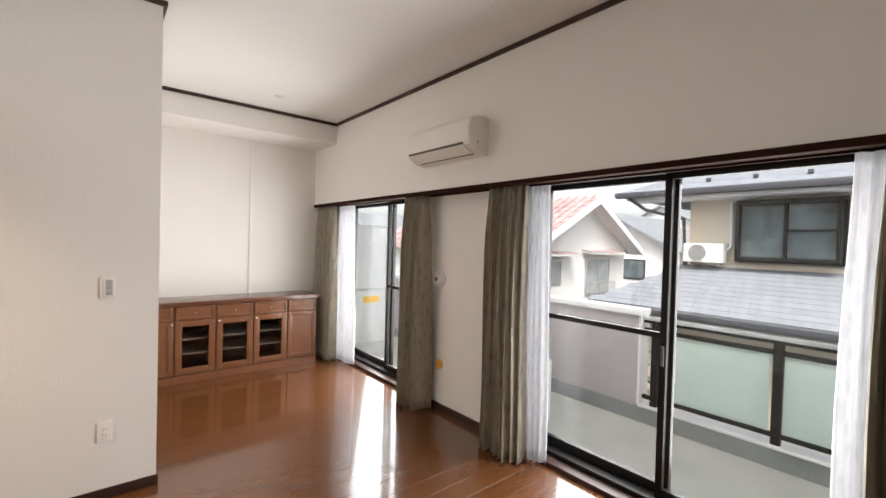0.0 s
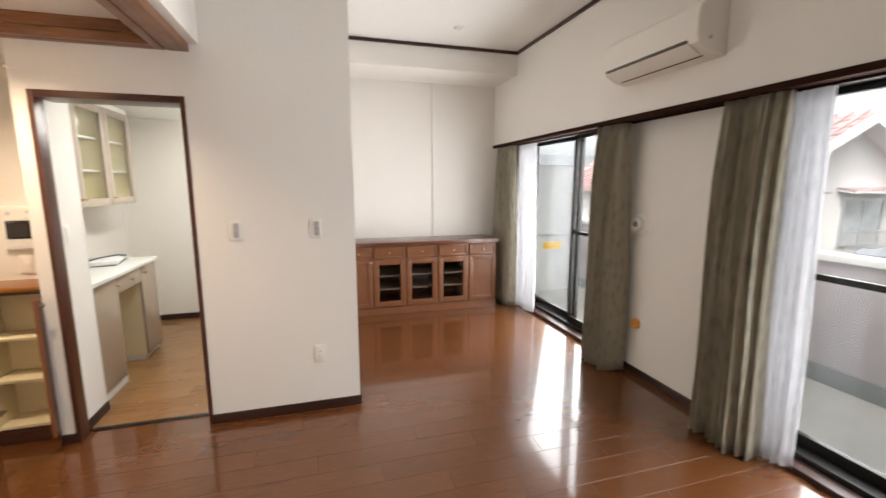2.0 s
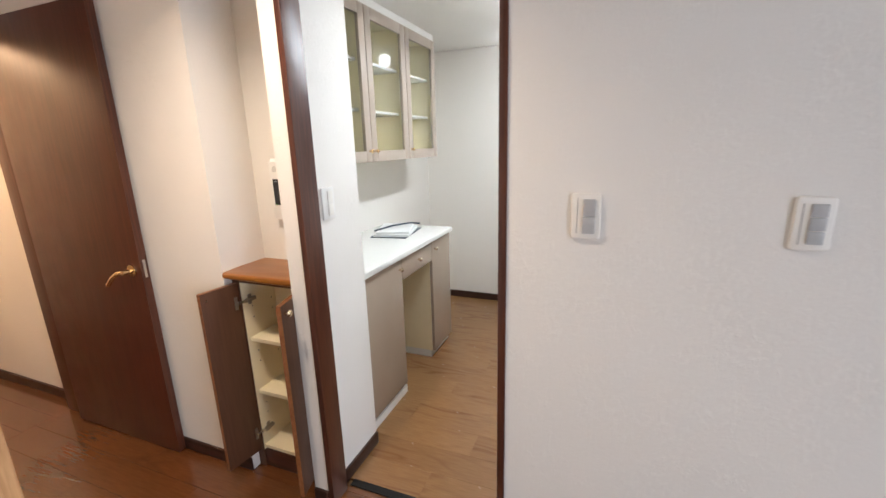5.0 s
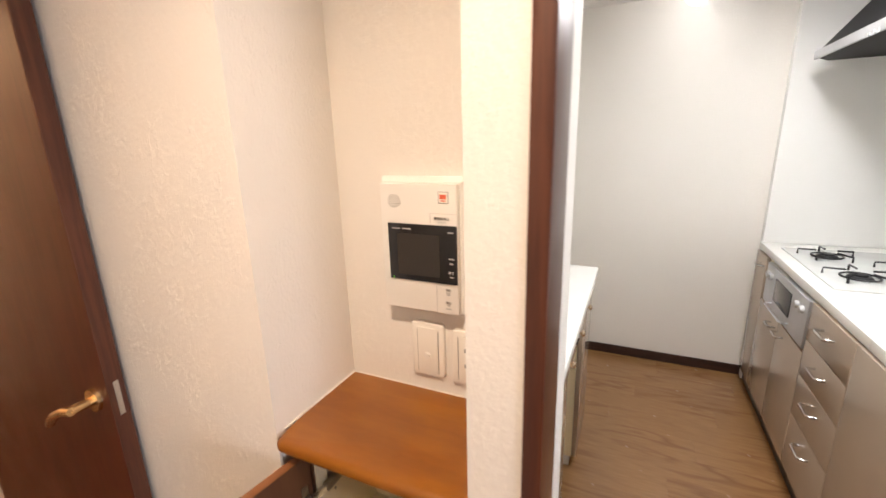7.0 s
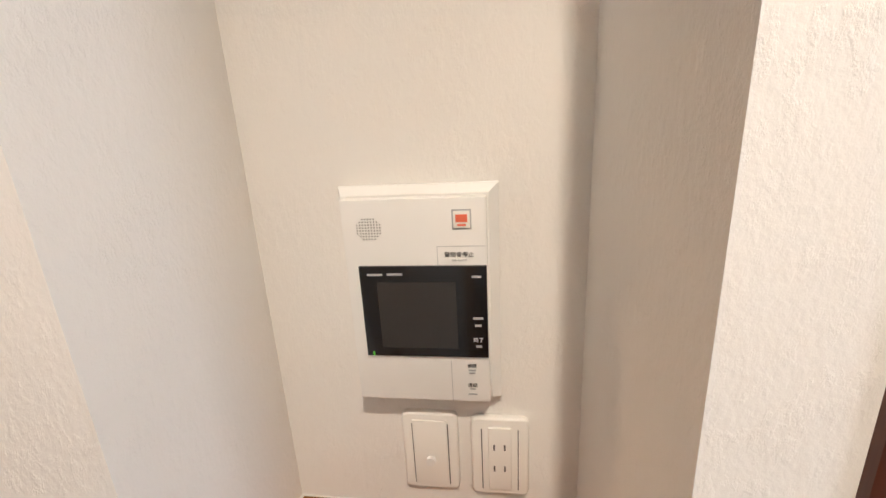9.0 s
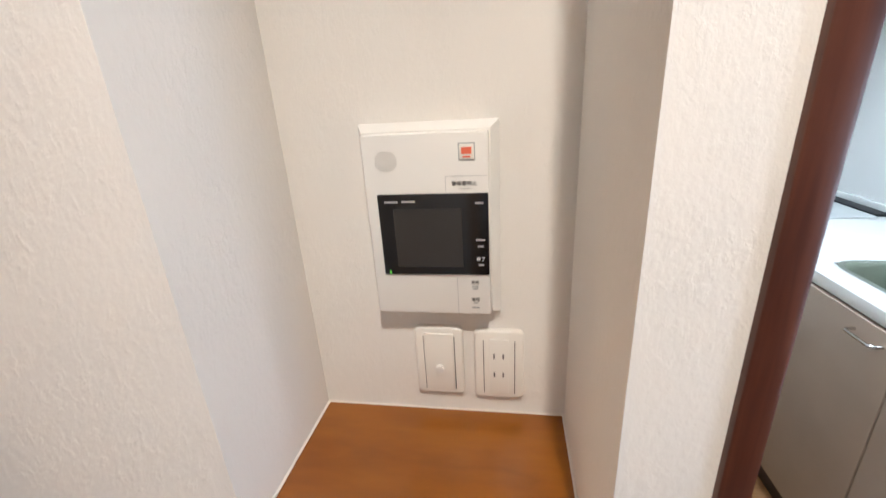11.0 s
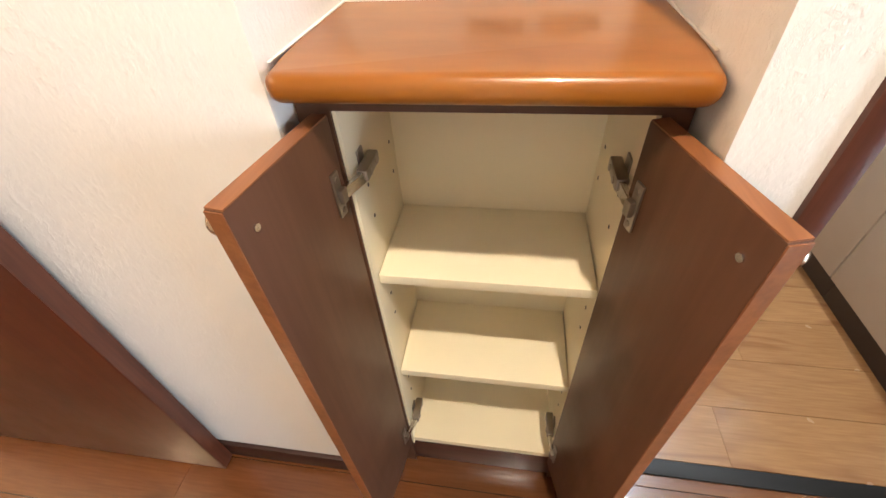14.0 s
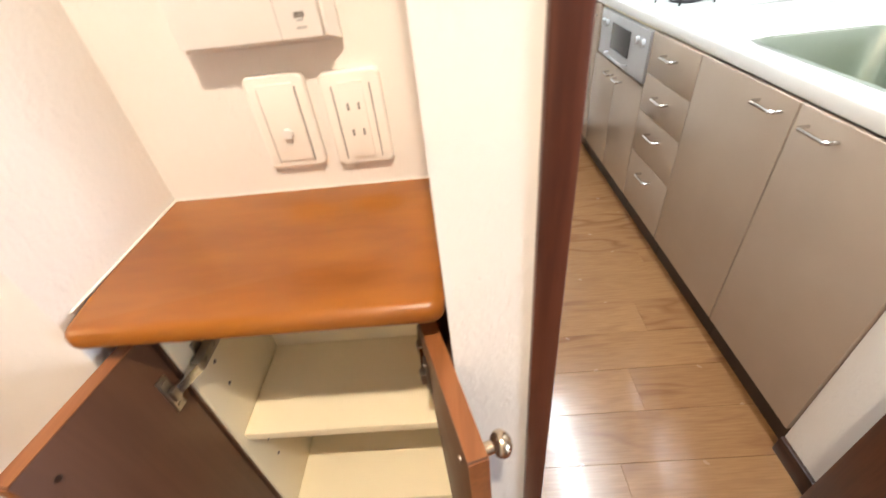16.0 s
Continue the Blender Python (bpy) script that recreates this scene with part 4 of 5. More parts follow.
part("seam", b, M["shade"], so)
for z in (1.059, 1.027):
    for x in (-1.396, -1.383):
        part("slot", box(x - 0.0011, x + 0.0011, NB - 0.0128, NB - 0.0124, z, z + 0.0085), M["shade"], so, "dark socket slot")


def wall_plate(name, x, z, label, category, y, kind):
    p = plate(name, x - 0.036, x + 0.036, z - 0.06, z + 0.06, y, label, category)
    if kind == "socket":
        part("insert", box(x - 0.014, x + 0.014, y - 0.0125, y - 0.0085, z - 0.046, z + 0.046, bevel=0.001), M["plate"], p)
        for zz in (z - 0.022, z + 0.014):
            for xx in (x - 0.0065, x + 0.0065):
                part("slot", box(xx - 0.0011, xx + 0.0011, y - 0.0128, y - 0.0124, zz, zz + 0.0085), M["shade"], p, "dark socket slot")
    else:
        step = 0.092 / kind
        for i in range(kind):
            z0 = z - 0.046 + i * step
            part("rocker", box(x - 0.008, x + 0.022, y - 0.014, y - 0.009, z0 + 0.001, z0 + step - 0.001, bevel=0.0015), M["grey"], p, "grey rocker switch")
        part("seam", box(x - 0.0225, x - 0.0213, y - 0.0102, y - 0.0094, z - 0.046, z + 0.046), M["shade"], p)
    return p


wall_plate("light_switch", -0.282, 1.241, "cream light switch with two grey rockers", "light switch", YW, 2)
wall_plate("light_switch", 0.188, 1.241, "cream light switch with three grey rockers", "light switch", YW, 3)
wall_plate("power_outlet", 0.182, 0.398, "cream power socket low on the wall", "power outlet", YW, "socket")
ks = thing("light_switch", "white light switch just inside the kitchen", "light switch", (-1.228, 3.482, 1.225))
part("cover", box(-1.2275, -1.219, 3.446, 3.518, 1.165, 1.285, bevel=0.003), M["white"], ks)
for z in (1.18, 1.228):
    part("rocker", box(-1.2195, -1.215, 3.474, 3.504, z, z + 0.044, bevel=0.0015), M["plate"], ks)

# ---- brown door standing open along the wall ----
dr = thing("door_1", "dark reddish-brown flush wooden door standing open against the wall", "door", (-2.5, 3.28, 0), kind="structure")
leaf = part("leaf", box(-2.88, -2.098, 3.263, 3.297, 0.008, 2.01, bevel=0.002), M["door"], dr)
part("edge_strip", box(-2.098, -2.0965, 3.264, 3.296, 0.01, 2.005), M["casing"], leaf)
part("latch_plate", box(-2.0966, -2.0952, 3.275, 3.286, 0.90, 0.98, bevel=0.0004), M["chrome"], leaf, "silver latch plate")
h = bmesh.new()
cyl(h, (-2.152, 3.263, 0.932), (-2.152, 3.255, 0.932), 0.026, 24)
cyl(h, (-2.152, 3.255, 0.932), (-2.152, 3.218, 0.932), 0.010, 14)
tube(h, [(-2.144, 3.216, 0.934), (-2.172, 3.211, 0.930), (-2.207, 3.209, 0.912), (-2.24, 3.212, 0.886), (-2.272, 3.220, 0.866)], 0.0095, 10)
part("lever_handle", h, M["brass"], leaf, "gold lever handle")
dr.location.y += 0.034
fr = thing("door_frame", "brown wooden frame of the corridor doorway", "door frame", (-3.0, 2.9, 0), kind="structure")
part("jamb", box(-3.07, -2.955, 2.50, 2.535, 0, 2.04, bevel=0.002), M["casing"], fr)
part("jamb", box(-3.07, -2.955, 3.335, 3.37, 0, 2.04, bevel=0.002), M["casing"], fr)
part("lintel", box(-3.07, -2.955, 2.535, 3.335, 2.005, 2.04), M["casing_x"], fr)

# ---- sliding paper doors ----
def fusuma(x, y0, y1):
    f = thing("fusuma_door", "white papered sliding door with pale wooden frame", "sliding door", (x, (y0 + y1) / 2, 0.01), "fusuma doors")
    part("paper_panel", box(x - 0.01, x + 0.006, y0 + 0.018, y1 - 0.018, 0.03, 2.03), M["fusuma"], f)
    part("stile", box(x - 0.014, x + 0.012, y0, y0 + 0.018, 0.01, 2.05, bevel=0.002), M["pale_wood"], f)
    part("stile", box(x - 0.014, x + 0.012, y1 - 0.018, y1, 0.01, 2.05, bevel=0.002), M["pale_wood"], f)
    part("rail", box(x - 0.014, x + 0.012, y0 + 0.018, y1 - 0.018, 0.01, 0.03, bevel=0.002), M["pale_wood"], f)
    part("rail", box(x - 0.014, x + 0.012, y0 + 0.018, y1 - 0.018, 2.03, 2.05, bevel=0.002), M["pale_wood"], f)
    k = bmesh.new()
    cyl(k, (x + 0.006, y1 - 0.075, 0.81), (x + 0.010, y1 - 0.075, 0.81), 0.032, 32)
    pull = part("pull", k, M["pale_wood"], f, "round pale wooden finger pull")
    k = bmesh.new()
    cyl(k, (x + 0.0101, y1 - 0.075, 0.81), (x + 0.0108, y1 - 0.075, 0.81), 0.025, 32)
    part("pull_cup", k, M["beam_y"], pull)


fusuma(-1.262, 1.45, 2.39)
fusuma(-1.292, 0.47, 1.47)
structure("door_post", box(-1.342, -1.25, 2.40, 2.49, 0, LOW + 0.03, bevel=0.003), M["pale_wood"], "pale planed wooden post beside the sliding doors", "post")
structure("door_post", box(-1.30, -1.258, 2.391, 2.3995, 0, 2.08), M["pale_wood"], "thin pale wooden stop beside the post", "post")
structure("lintel", box(-1.342, -1.25, 0.45, 2.40, 2.055, 2.15, bevel=0.003), M["pale_wood"], "pale wooden lintel over the sliding doors", "lintel")
structure("wall_over_fusuma", box(-1.342, -1.262, 0.45, 2.40, 2.15, LOW + 0.05), M["wall"], "papered wall over the sliding doors")
dl = thing("downlight", "recessed warm ceiling downlight over the passage", "ceiling light", (SPOT[0], SPOT[1], LOW + 0.03))
b = bmesh.new()
tube(b, [(SPOT[0] + 0.065 * math.cos(a * math.pi / 16), SPOT[1] + 0.065 * math.sin(a * math.pi / 16), LOW + 0.024) for a in range(32)], 0.007, 8, True)
part("ring", b, M["white"], dl)
b = bmesh.new()
cyl(b, (SPOT[0], SPOT[1], LOW + 0.022), (SPOT[0], SPOT[1], LOW + 0.028), 0.058, 32)
part("lens", b, M["glow_warm"], dl, "glowing warm lens")

# ---- kitchen: west counter ----
CX = -1.275
ct = thing("kitchen_counter_top", "white composite counter top with a binder on it", "worktop", (-1.53, 4.3, 0.83))
part("slab", box(-1.798, -1.253, 3.702, 4.90, 0.832, 0.862, bevel=0.006), M["counter"], ct)
def kunit(y0, y1, z0, label):
    return thing("base_cabinet", label, "cabinet", (-1.53, (y0 + y1) / 2, z0), "west base cabinets")
u = kunit(3.702, 4.15, 0, "glossy greige base cabinet with one door")
part("body", box(-1.798, CX - 0.021, 3.703, 4.148, 0.06, 0.831), M["cream"], u)
part("plinth", box(-1.75, CX - 0.004, 3.703, 4.148, 0.0, 0.045), M["counter"], u, "white plinth board")
d = part("door", box(CX - 0.02, CX, 3.705, 4.147, 0.062, 0.826, bevel=0.003), M["beige"], u)
b = bmesh.new()
cyl(b, (CX, 4.115, 0.77), (CX + 0.013, 4.115, 0.77), 0.006, 12)
ball(b, (CX + 0.019, 4.115, 0.77), 0.012, (0.7, 1, 1), 14, 8)
part("knob", b, M["knob"], d, "pale gold knob")
u = kunit(4.15, 4.575, 0.68, "shallow greige drawer over the knee space")
part("body", box(-1.798, CX - 0.021, 4.15, 4.573, 0.70, 0.831), M["cream"], u)
d = part("drawer", box(CX - 0.02, CX, 4.152, 4.572, 0.70, 0.826, bevel=0.003), M["beige"], u)
b = bmesh.new()
cyl(b, (CX, 4.36, 0.765), (CX + 0.013, 4.36, 0.765), 0.006, 12)
ball(b, (CX + 0.019, 4.36, 0.765), 0.012, (0.7, 1, 1), 14, 8)
part("knob", b, M["knob"], d, "pale gold knob")
u = kunit(4.575, 4.90, 0, "glossy greige base cabinet beside the knee space")
part("body", box(-1.798, CX - 0.021, 4.576, 4.898, 0.05, 0.831), M["cream"], u)
part("plinth", box(-1.798, CX - 0.03, 4.578, 4.896, 0.0, 0.05), M["counter"], u)
d = part("door", box(CX - 0.02, CX, 4.577, 4.897, 0.052, 0.826, bevel=0.003), M["beige"], u)
b = bmesh.new()
cyl(b, (CX, 4.61, 0.77), (CX + 0.013, 4.61, 0.77), 0.006, 12)
ball(b, (CX + 0.019, 4.61, 0.77), 0.012, (0.7, 1, 1), 14, 8)
part("knob", b, M["knob"], d, "pale gold knob")
bd = thing("ring_binder", "open ring binder with white papers on the counter", "binder", (-1.52, 4.66, 0.862), "papers")
for i, (x0, x1, y0, y1, z, key) in enumerate(((-1.66, -1.42, 4.44, 4.78, 0.863, "binder"), (-1.655, -1.425, 4.45, 4.775, 0.868, "paper"), (-1.65, -1.44, 4.46, 4.78, 0.884, "paper"))):
    b = box(x0, x1, y0, y1, z, z + (0.005 if i == 0 else 0.015), bevel=0.001)
    b.transform(Matrix.Translation((-1.53, 4.6, 0)) @ Matrix.Rotation(radians(8 + 6 * i), 4, "Z") @ Matrix.Translation((1.53, -4.6, 0)))
    part("cover" if i == 0 else "page_block", b, M[key], bd)
b = bmesh.new()
tube(b, [(-1.63, 4.47, 0.899), (-1.56, 4.58, 0.915), (-1.48, 4.70, 0.918), (-1.44, 4.76, 0.903)], 0.006, 8)
part("spine_bar", b, M["binder"], bd, "dark clamp bar")

# ---- kitchen: wall cabinets ----
UX = -1.48
for y0, y1 in ((3.86, 4.262), (4.264, 4.735), (4.737, 5.215)):
    u = thing("wall_cabinet", "greige framed wall cabinet with glass door and white shelves", "cabinet", (-1.64, (y0 + y1) / 2, 1.36), "wall cabinets")
    b = bmesh.new()
    bx(b, -1.798, UX - 0.022, y0, y0 + 0.014, 1.36, 2.15)
    bx(b, -1.798, UX - 0.022, y1 - 0.014, y1, 1.36, 2.15)
    bx(b, -1.798, UX - 0.022, y0 + 0.014, y1 - 0.014, 1.36, 1.375)
    bx(b, -1.798, UX - 0.022, y0 + 0.014, y1 - 0.014, 2.135, 2.15)
    bx(b, -1.798, -1.786, y0 + 0.014, y1 - 0.014, 1.375, 2.135)
    part("body", b, M["cream"], u)
    for z in (1.62, 1.88):
        part("shelf", box(-1.785, UX - 0.06, y0 + 0.015, y1 - 0.015, z, z + 0.015), M["white"], u, "white shelf")
    b = bmesh.new()
    rim = 0.06
    bx(b, UX - 0.02, UX, y0 + 0.002, y0 + rim, 1.345, 2.15, 0.003)
    bx(b, UX - 0.02, UX, y1 - rim, y1 - 0.002, 1.345, 2.15, 0.003)
    bx(b, UX - 0.02, UX, y0 + rim, y1 - rim, 1.345, 1.345 + rim, 0.003)
    bx(b, UX - 0.02, UX, y0 + rim, y1 - rim, 2.15 - rim, 2.15, 0.003)
    d = part("door", b, M["beige2"], u)
    g = part("pane", box(UX - 0.012, UX - 0.008, y0 + rim - 0.003, y1 - rim + 0.003, 1.345 + rim - 0.003, 2.153 - rim), M["glass"], d, "clear glass pane")
    g.visible_shadow = False
    b = bmesh.new()
    ky = y0 + 0.03 if y0 > 4.2 else y1 - 0.03
    cyl(b, (UX, ky, 1.405), (UX + 0.012, ky, 1.405), 0.006, 12)
    ball(b, (UX + 0.018, ky, 1.405), 0.011, (0.7, 1, 1), 12, 8)
    part("knob", b, M["brass"], d, "brass knob")
structure("trim", box(-1.80, UX - 0.01, 3.86, 5.215, 2.151, 2.194), M["white"], "white filler strip over the wall cabinets", "trim")

# ---- kitchen: east run with hob and sink ----
KX = -0.47
run = thing("kitchen_worktop", "long white composite worktop with steel sink cut-out", "worktop", (-0.15, 4.7, 0.82))
for dims in ((KX + 0.006, 0.158, 4.42, 5.70), (KX + 0.006, 0.158, 3.628, 3.77), (KX + 0.006, -0.375, 3.77, 4.42), (0.04, 0.158, 3.77, 4.42)):
    part("slab", box(*dims, 0.825, 0.862, bevel=0.002), M["counter"], run)
part("upstand", box(0.128, 0.147, 3.63, 5.70, 0.8625, 0.90, bevel=0.003), M["counter"], run, "low white upstand")
sk = thing("sink", "brushed steel sink bowl set in the worktop", "sink", (-0.15, 4.15, 0.66))
b = bmesh.new()
def ring(inset, z, r):
    out = []
    for cx, cy, a0 in ((0.040 - inset - r, 4.422 - inset - r, 0), (-0.375 + inset + r, 4.422 - inset - r, 90), (-0.375 + inset + r, 3.768 + inset + r, 180), (0.040 - inset - r, 3.768 + inset + r, 270)):
        out += [b.verts.new((cx + r * math.cos(radians(a0 + k * 15)), cy + r * math.sin(radians(a0 + k * 15)), z)) for k in range(7)]
    return out
bowl_rings = [ring(-0.012, 0.8632, 0.075), ring(0.0, 0.8642, 0.07), ring(0.006, 0.852, 0.07), ring(0.012, 0.72, 0.07), ring(0.03, 0.675, 0.06), ring(0.07, 0.663, 0.05)]
for one, two in zip(bowl_rings, bowl_rings[1:]):
    for k in range(28):
        b.faces.new((one[k], one[(k + 1) % 28], two[(k + 1) % 28], two[k]))
b.faces.new(bowl_rings[-1])
part("bowl", b, M["sinkgreen"], sk)
b = bmesh.new()
cyl(b, (-0.12, 4.17, 0.662), (-0.12, 4.17, 0.668), 0.05, 24)
part("drain", b, M["chrome"], sk)
fc = thing("tap", "chrome mixer tap behind the sink", "tap", (0.09, 4.05, 0.862))
b = bmesh.new()
cyl(b, (0.09, 4.05, 0.862), (0.09, 4.05, 0.93), 0.024, 18)
tube(b, [(0.09, 4.05, 0.92), (0.085, 4.05, 1.02), (0.05, 4.05, 1.08), (-0.02, 4.05, 1.09), (-0.09, 4.05, 1.06)], 0.011, 10)
part("spout", b, M["chrome"], fc)


def bar_handle(bm, y, z, half, vertical=False, x=KX):
    d = (0, 0, 1) if vertical else (0, 1, 0)
    p = lambda s, o: (x - o, y + d[1] * s, z + d[2] * s)
    return tube(bm, [p(-half, -0.001), p(-half, 0.02), p(-half * 0.82, 0.028), p(half * 0.82, 0.028), p(half, 0.02), p(half, -0.001)], 0.005, 8)


doors = [(3.628, 4.02, "door"), (4.023, 4.472, "door"), (4.475, 4.845, "drawers"), (4.848, 5.50, "oven"), (5.503, 5.70, "narrow")]
for y0, y1, sort in doors:
    names = {"door": "glossy greige base cabinet with bar handle", "drawers": "glossy greige stack of four drawers", "oven": "grill unit under the hob with twin doors below", "narrow": "narrow glossy greige base cabinet at the wall"}
    u = thing("base_cabinet", names[sort], "cabinet", (-0.15, (y0 + y1) / 2, 0), "east base cabinets")
    part("body", box(KX + 0.021, 0.15, y0, y1, 0.09, 0.65 if sort == "door" else 0.824), M["cream"], u)
    part("plinth", box(KX + 0.028, KX + 0.043, y0, y1, 0.0, 0.09), M["kick"], u, "dark recessed plinth")
    def front(name, a, c, z0, z1, hy, hz, half=0.045, key="beige"):
        f = part(name, box(KX, KX + 0.02, a + 0.0015, c - 0.0015, z0, z1, bevel=0.002), M[key], u)
        if hy is not None:
            part("handle", bar_handle(bmesh.new(), hy, hz, half), M["chrome"], f, "chrome bar handle")
        return f
    if sort == "door":
        front("door", y0, y1, 0.092, 0.818, y1 - 0.09 if y0 < 3.8 else y0 + 0.09, 0.78)
    elif sort == "narrow":
        front("door", y0, y1, 0.092, 0.818, y0 + 0.06, 0.765, 0.03)
    elif sort == "drawers":
        edges = [0.092, 0.335, 0.515, 0.665, 0.818]
        for i in range(4):
            front("drawer", y0, y1, edges[i] + 0.001, edges[i + 1] - 0.001, (y0 + y1) / 2, edges[i + 1] - 0.06)
    else:
        mid = (y0 + y1) / 2
        front("door", y0, mid, 0.092, 0.60, mid - 0.06, 0.555, 0.035)
        front("door", mid, y1, 0.092, 0.60, mid + 0.06, 0.555, 0.035)
        g = part("grill_panel", box(KX - 0.004, KX + 0.02, y0 + 0.012, y1 - 0.05, 0.612, 0.812, bevel=0.003), M["alu"], u, "silver grill front panel")
        part("grill_window", box(KX - 0.008, KX - 0.0035, y0 + 0.2, y1 - 0.22, 0.665, 0.775, bevel=0.002), M["black"], g, "dark grill window")
        part("grill_handle", bar_handle(bmesh.new(), (y0 + y1) / 2, 0.64, 0.13, x=KX - 0.004), M["alu"], g)
        for k, yy in enumerate((y0 + 0.06, y0 + 0.12, y1 - 0.15, y1 - 0.1)):
            b = bmesh.new()
            cyl(b, (KX - 0.004, yy, 0.76), (KX - 0.018, yy, 0.76), 0.016, 16)
            part("knob", b, M["grey"], g, "grey control knob")
hob = thing("gas_hob", "pale glass gas hob with three black burners", "hob", (-0.13, 5.19, 0.863))
plate_ob = part("glass_top", box(-0.405, 0.07, 4.875, 5.555, 0.8625, 0.870, bevel=0.002), M["hob"], hob)
for bxx, byy, r in ((-0.27, 5.05, 0.10), (-0.27, 5.39, 0.095), (-0.06, 5.22, 0.085)):
    b = bmesh.new()
    cyl(b, (bxx, byy, 0.870), (bxx, byy, 0.882), 0.045, 24, 0.036)
    cyl(b, (bxx, byy, 0.882), (bxx, byy, 0.888), 0.026, 20)
    burner = part("burner", b, M["iron"], hob, "black burner")
    b = bmesh.new()
    tube(b, [(bxx + r * 0.62 * math.cos(k * math.pi / 12), byy + r * 0.62 * math.sin(k * math.pi / 12), 0.878) for k in range(24)], 0.004, 6, True)
    for k in range(5):
        a = 2 * math.pi * k / 5 + 0.3
        ca, sa = math.cos(a), math.sin(a)
        tube(b, [(bxx + r * 1.15 * ca, byy + r * 1.15 * sa, 0.872), (bxx + r * 1.15 * ca, byy + r * 1.15 * sa, 0.896), (bxx + r * 0.45 * ca, byy + r * 0.45 * sa, 0.900)], 0.0045, 6)
    part("pan_support", b, M["iron"], hob, "black wire pan support")
part("vent_strip", box(0.075, 0.135, 4.9, 5.48, 0.8625, 0.874, bevel=0.002), M["iron"], hob, "dark exhaust strip")
structure("splashback", box(0.148, 0.159, 3.628, 5.748, 0.863, 2.193), M["tile"], "glossy white kitchen wall panel", "wall panel")
structure("wall_end_panel", box(-0.45, 0.148, 5.71, 5.759, 0.0, 2.193), M["tile"], "glossy white end panel beside the hob", "wall panel")
hd = thing("range_hood", "black sloping range hood over the hob", "range hood", (-0.13, 5.2, 1.62))
b = bmesh.new()
prism(b, [(-0.40, 1.812), (-0.40, 1.785), (-0.36, 1.770), (0.146, 1.770), (0.146, 2.19), (-0.10, 2.19)], "y", 4.86, 5.55)
hood_body = part("body", b, M["hood"], hd)
part("rim", box(-0.412, -0.400, 4.855, 5.555, 1.778, 1.816, bevel=0.002), M["alu"], hood_body, "thin metal front rim")
for k in range(3):
    part("button", box(-0.4145, -0.4115, 4.93 + k * 0.04, 4.955 + k * 0.04, 1.775, 1.79), M["grey"], hood_body)

# ---- kitchen ceiling fittings ----
kl = thing("fluorescent_light", "long white fluorescent ceiling light, switched on", "ceiling light", (-0.62, 4.5, 2.19))
part("housing", box(-0.72, -0.52, 3.86, 5.14, 2.165, 2.194, bevel=0.004), M["white"], kl)
part("diffuser", box(-0.70, -0.54, 3.88, 5.12, 2.12, 2.1645, bevel=0.01), M["glow"], kl, "glowing white diffuser")
det = thing("heat_detector", "round white domed detector on the kitchen ceiling", "smoke detector", (-0.955, 4.37, 2.17))
b = bmesh.new()
cyl(b, (-0.955, 4.37, 2.178), (-0.955, 4.37, 2.195), 0.062, 28)
part("base", b, M["white"], det)
b = ball(bmesh.new(), (-0.955, 4.37, 2.176), 0.05, (1, 1, 0.6), 24, 12)
part("dome", b, M["grey"], det, "grey dome")
gl = thing("globe_light", "small white glass globe ceiling light", "ceiling light", (-0.92, 5.52, 2.12))
b = bmesh.new()
cyl(b, (-0.92, 5.52, 2.175), (-0.92, 5.52, 2.195), 0.045, 24)
part("base", b, M["white"], gl)
part("globe", ball(bmesh.new(), (-0.92, 5.52, 2.125), 0.055, (1, 1, 0.95), 24, 14), M["glow"], gl, "glowing glass globe")

# ---- balcony ----
structure("balcony_floor", box(XO, 4.0, -3.0, 7.0, -0.12, -0.05), M["balcony"], "pale grey balcony floor", "balcony")
b = bmesh.new()
bx(b, 4.0, 4.16, -3.0, 1.965, -0.12, 0.095)
bx(b, 4.0, 4.16, 1.965, 7.0, -0.12, 0.095)
structure("balcony_kerb", b, M["plinth"], "grey concrete balcony kerb", "balcony")
structure("kerb_coping", box(3.985, 4.175, -3.0, 1.97, 0.096, 0.115, bevel=0.004), M["cap"], "white coping along the balcony kerb", "coping")
structure("parapet", box(4.004, 4.15, 1.985, 7.0, 0.096, 0.93), M["mauve"], "mauve-grey rendered balcony parapet", "parapet")
structure("parapet_end", box(3.995, 4.155, 1.96, 1.984, 0.116, 0.93), M["cap"], "white parapet end edge", "parapet")
structure("parapet_coping", box(3.98, 4.18, 1.957, 7.0, 0.931, 0.985, bevel=0.008), M["cap"], "white coping on the balcony parapet", "coping")
rl = thing("balcony_railing", "dark aluminium balcony railing with frosted glass panels", "railing", (4.06, 0, 0.1))
part("top_rail", box(4.02, 4.09, -2.9, 1.955, 0.895, 0.925, bevel=0.008), M["alu"], rl, "bright metal top rail")
part("under_rail", box(4.03, 4.08, -2.9, 1.955, 0.868, 0.894, bevel=0.004), M["bronze"], rl)
for z in (0.785, 0.165):
    part("rail", box(4.035, 4.075, -2.9, 1.955, z, z + 0.035, bevel=0.004), M["bronze"], rl)
for y in (1.85, 0.965, 0.08, -0.805, -1.69):
    part("post", box(4.025, 4.085, y - 0.03, y + 0.03, 0.1155, 0.867, bevel=0.003), M["bronze"], rl)
    if y > -1.7:
        part("glass_panel", box(4.052, 4.058, y - 0.835, y - 0.035, 0.202, 0.783), M["frost"], rl, "frosted pale green glass panel")
sp = thing("balcony_partition", "pale grey balcony partition board with yellow sticker", "partition", (3.35, 5.62, -0.05))
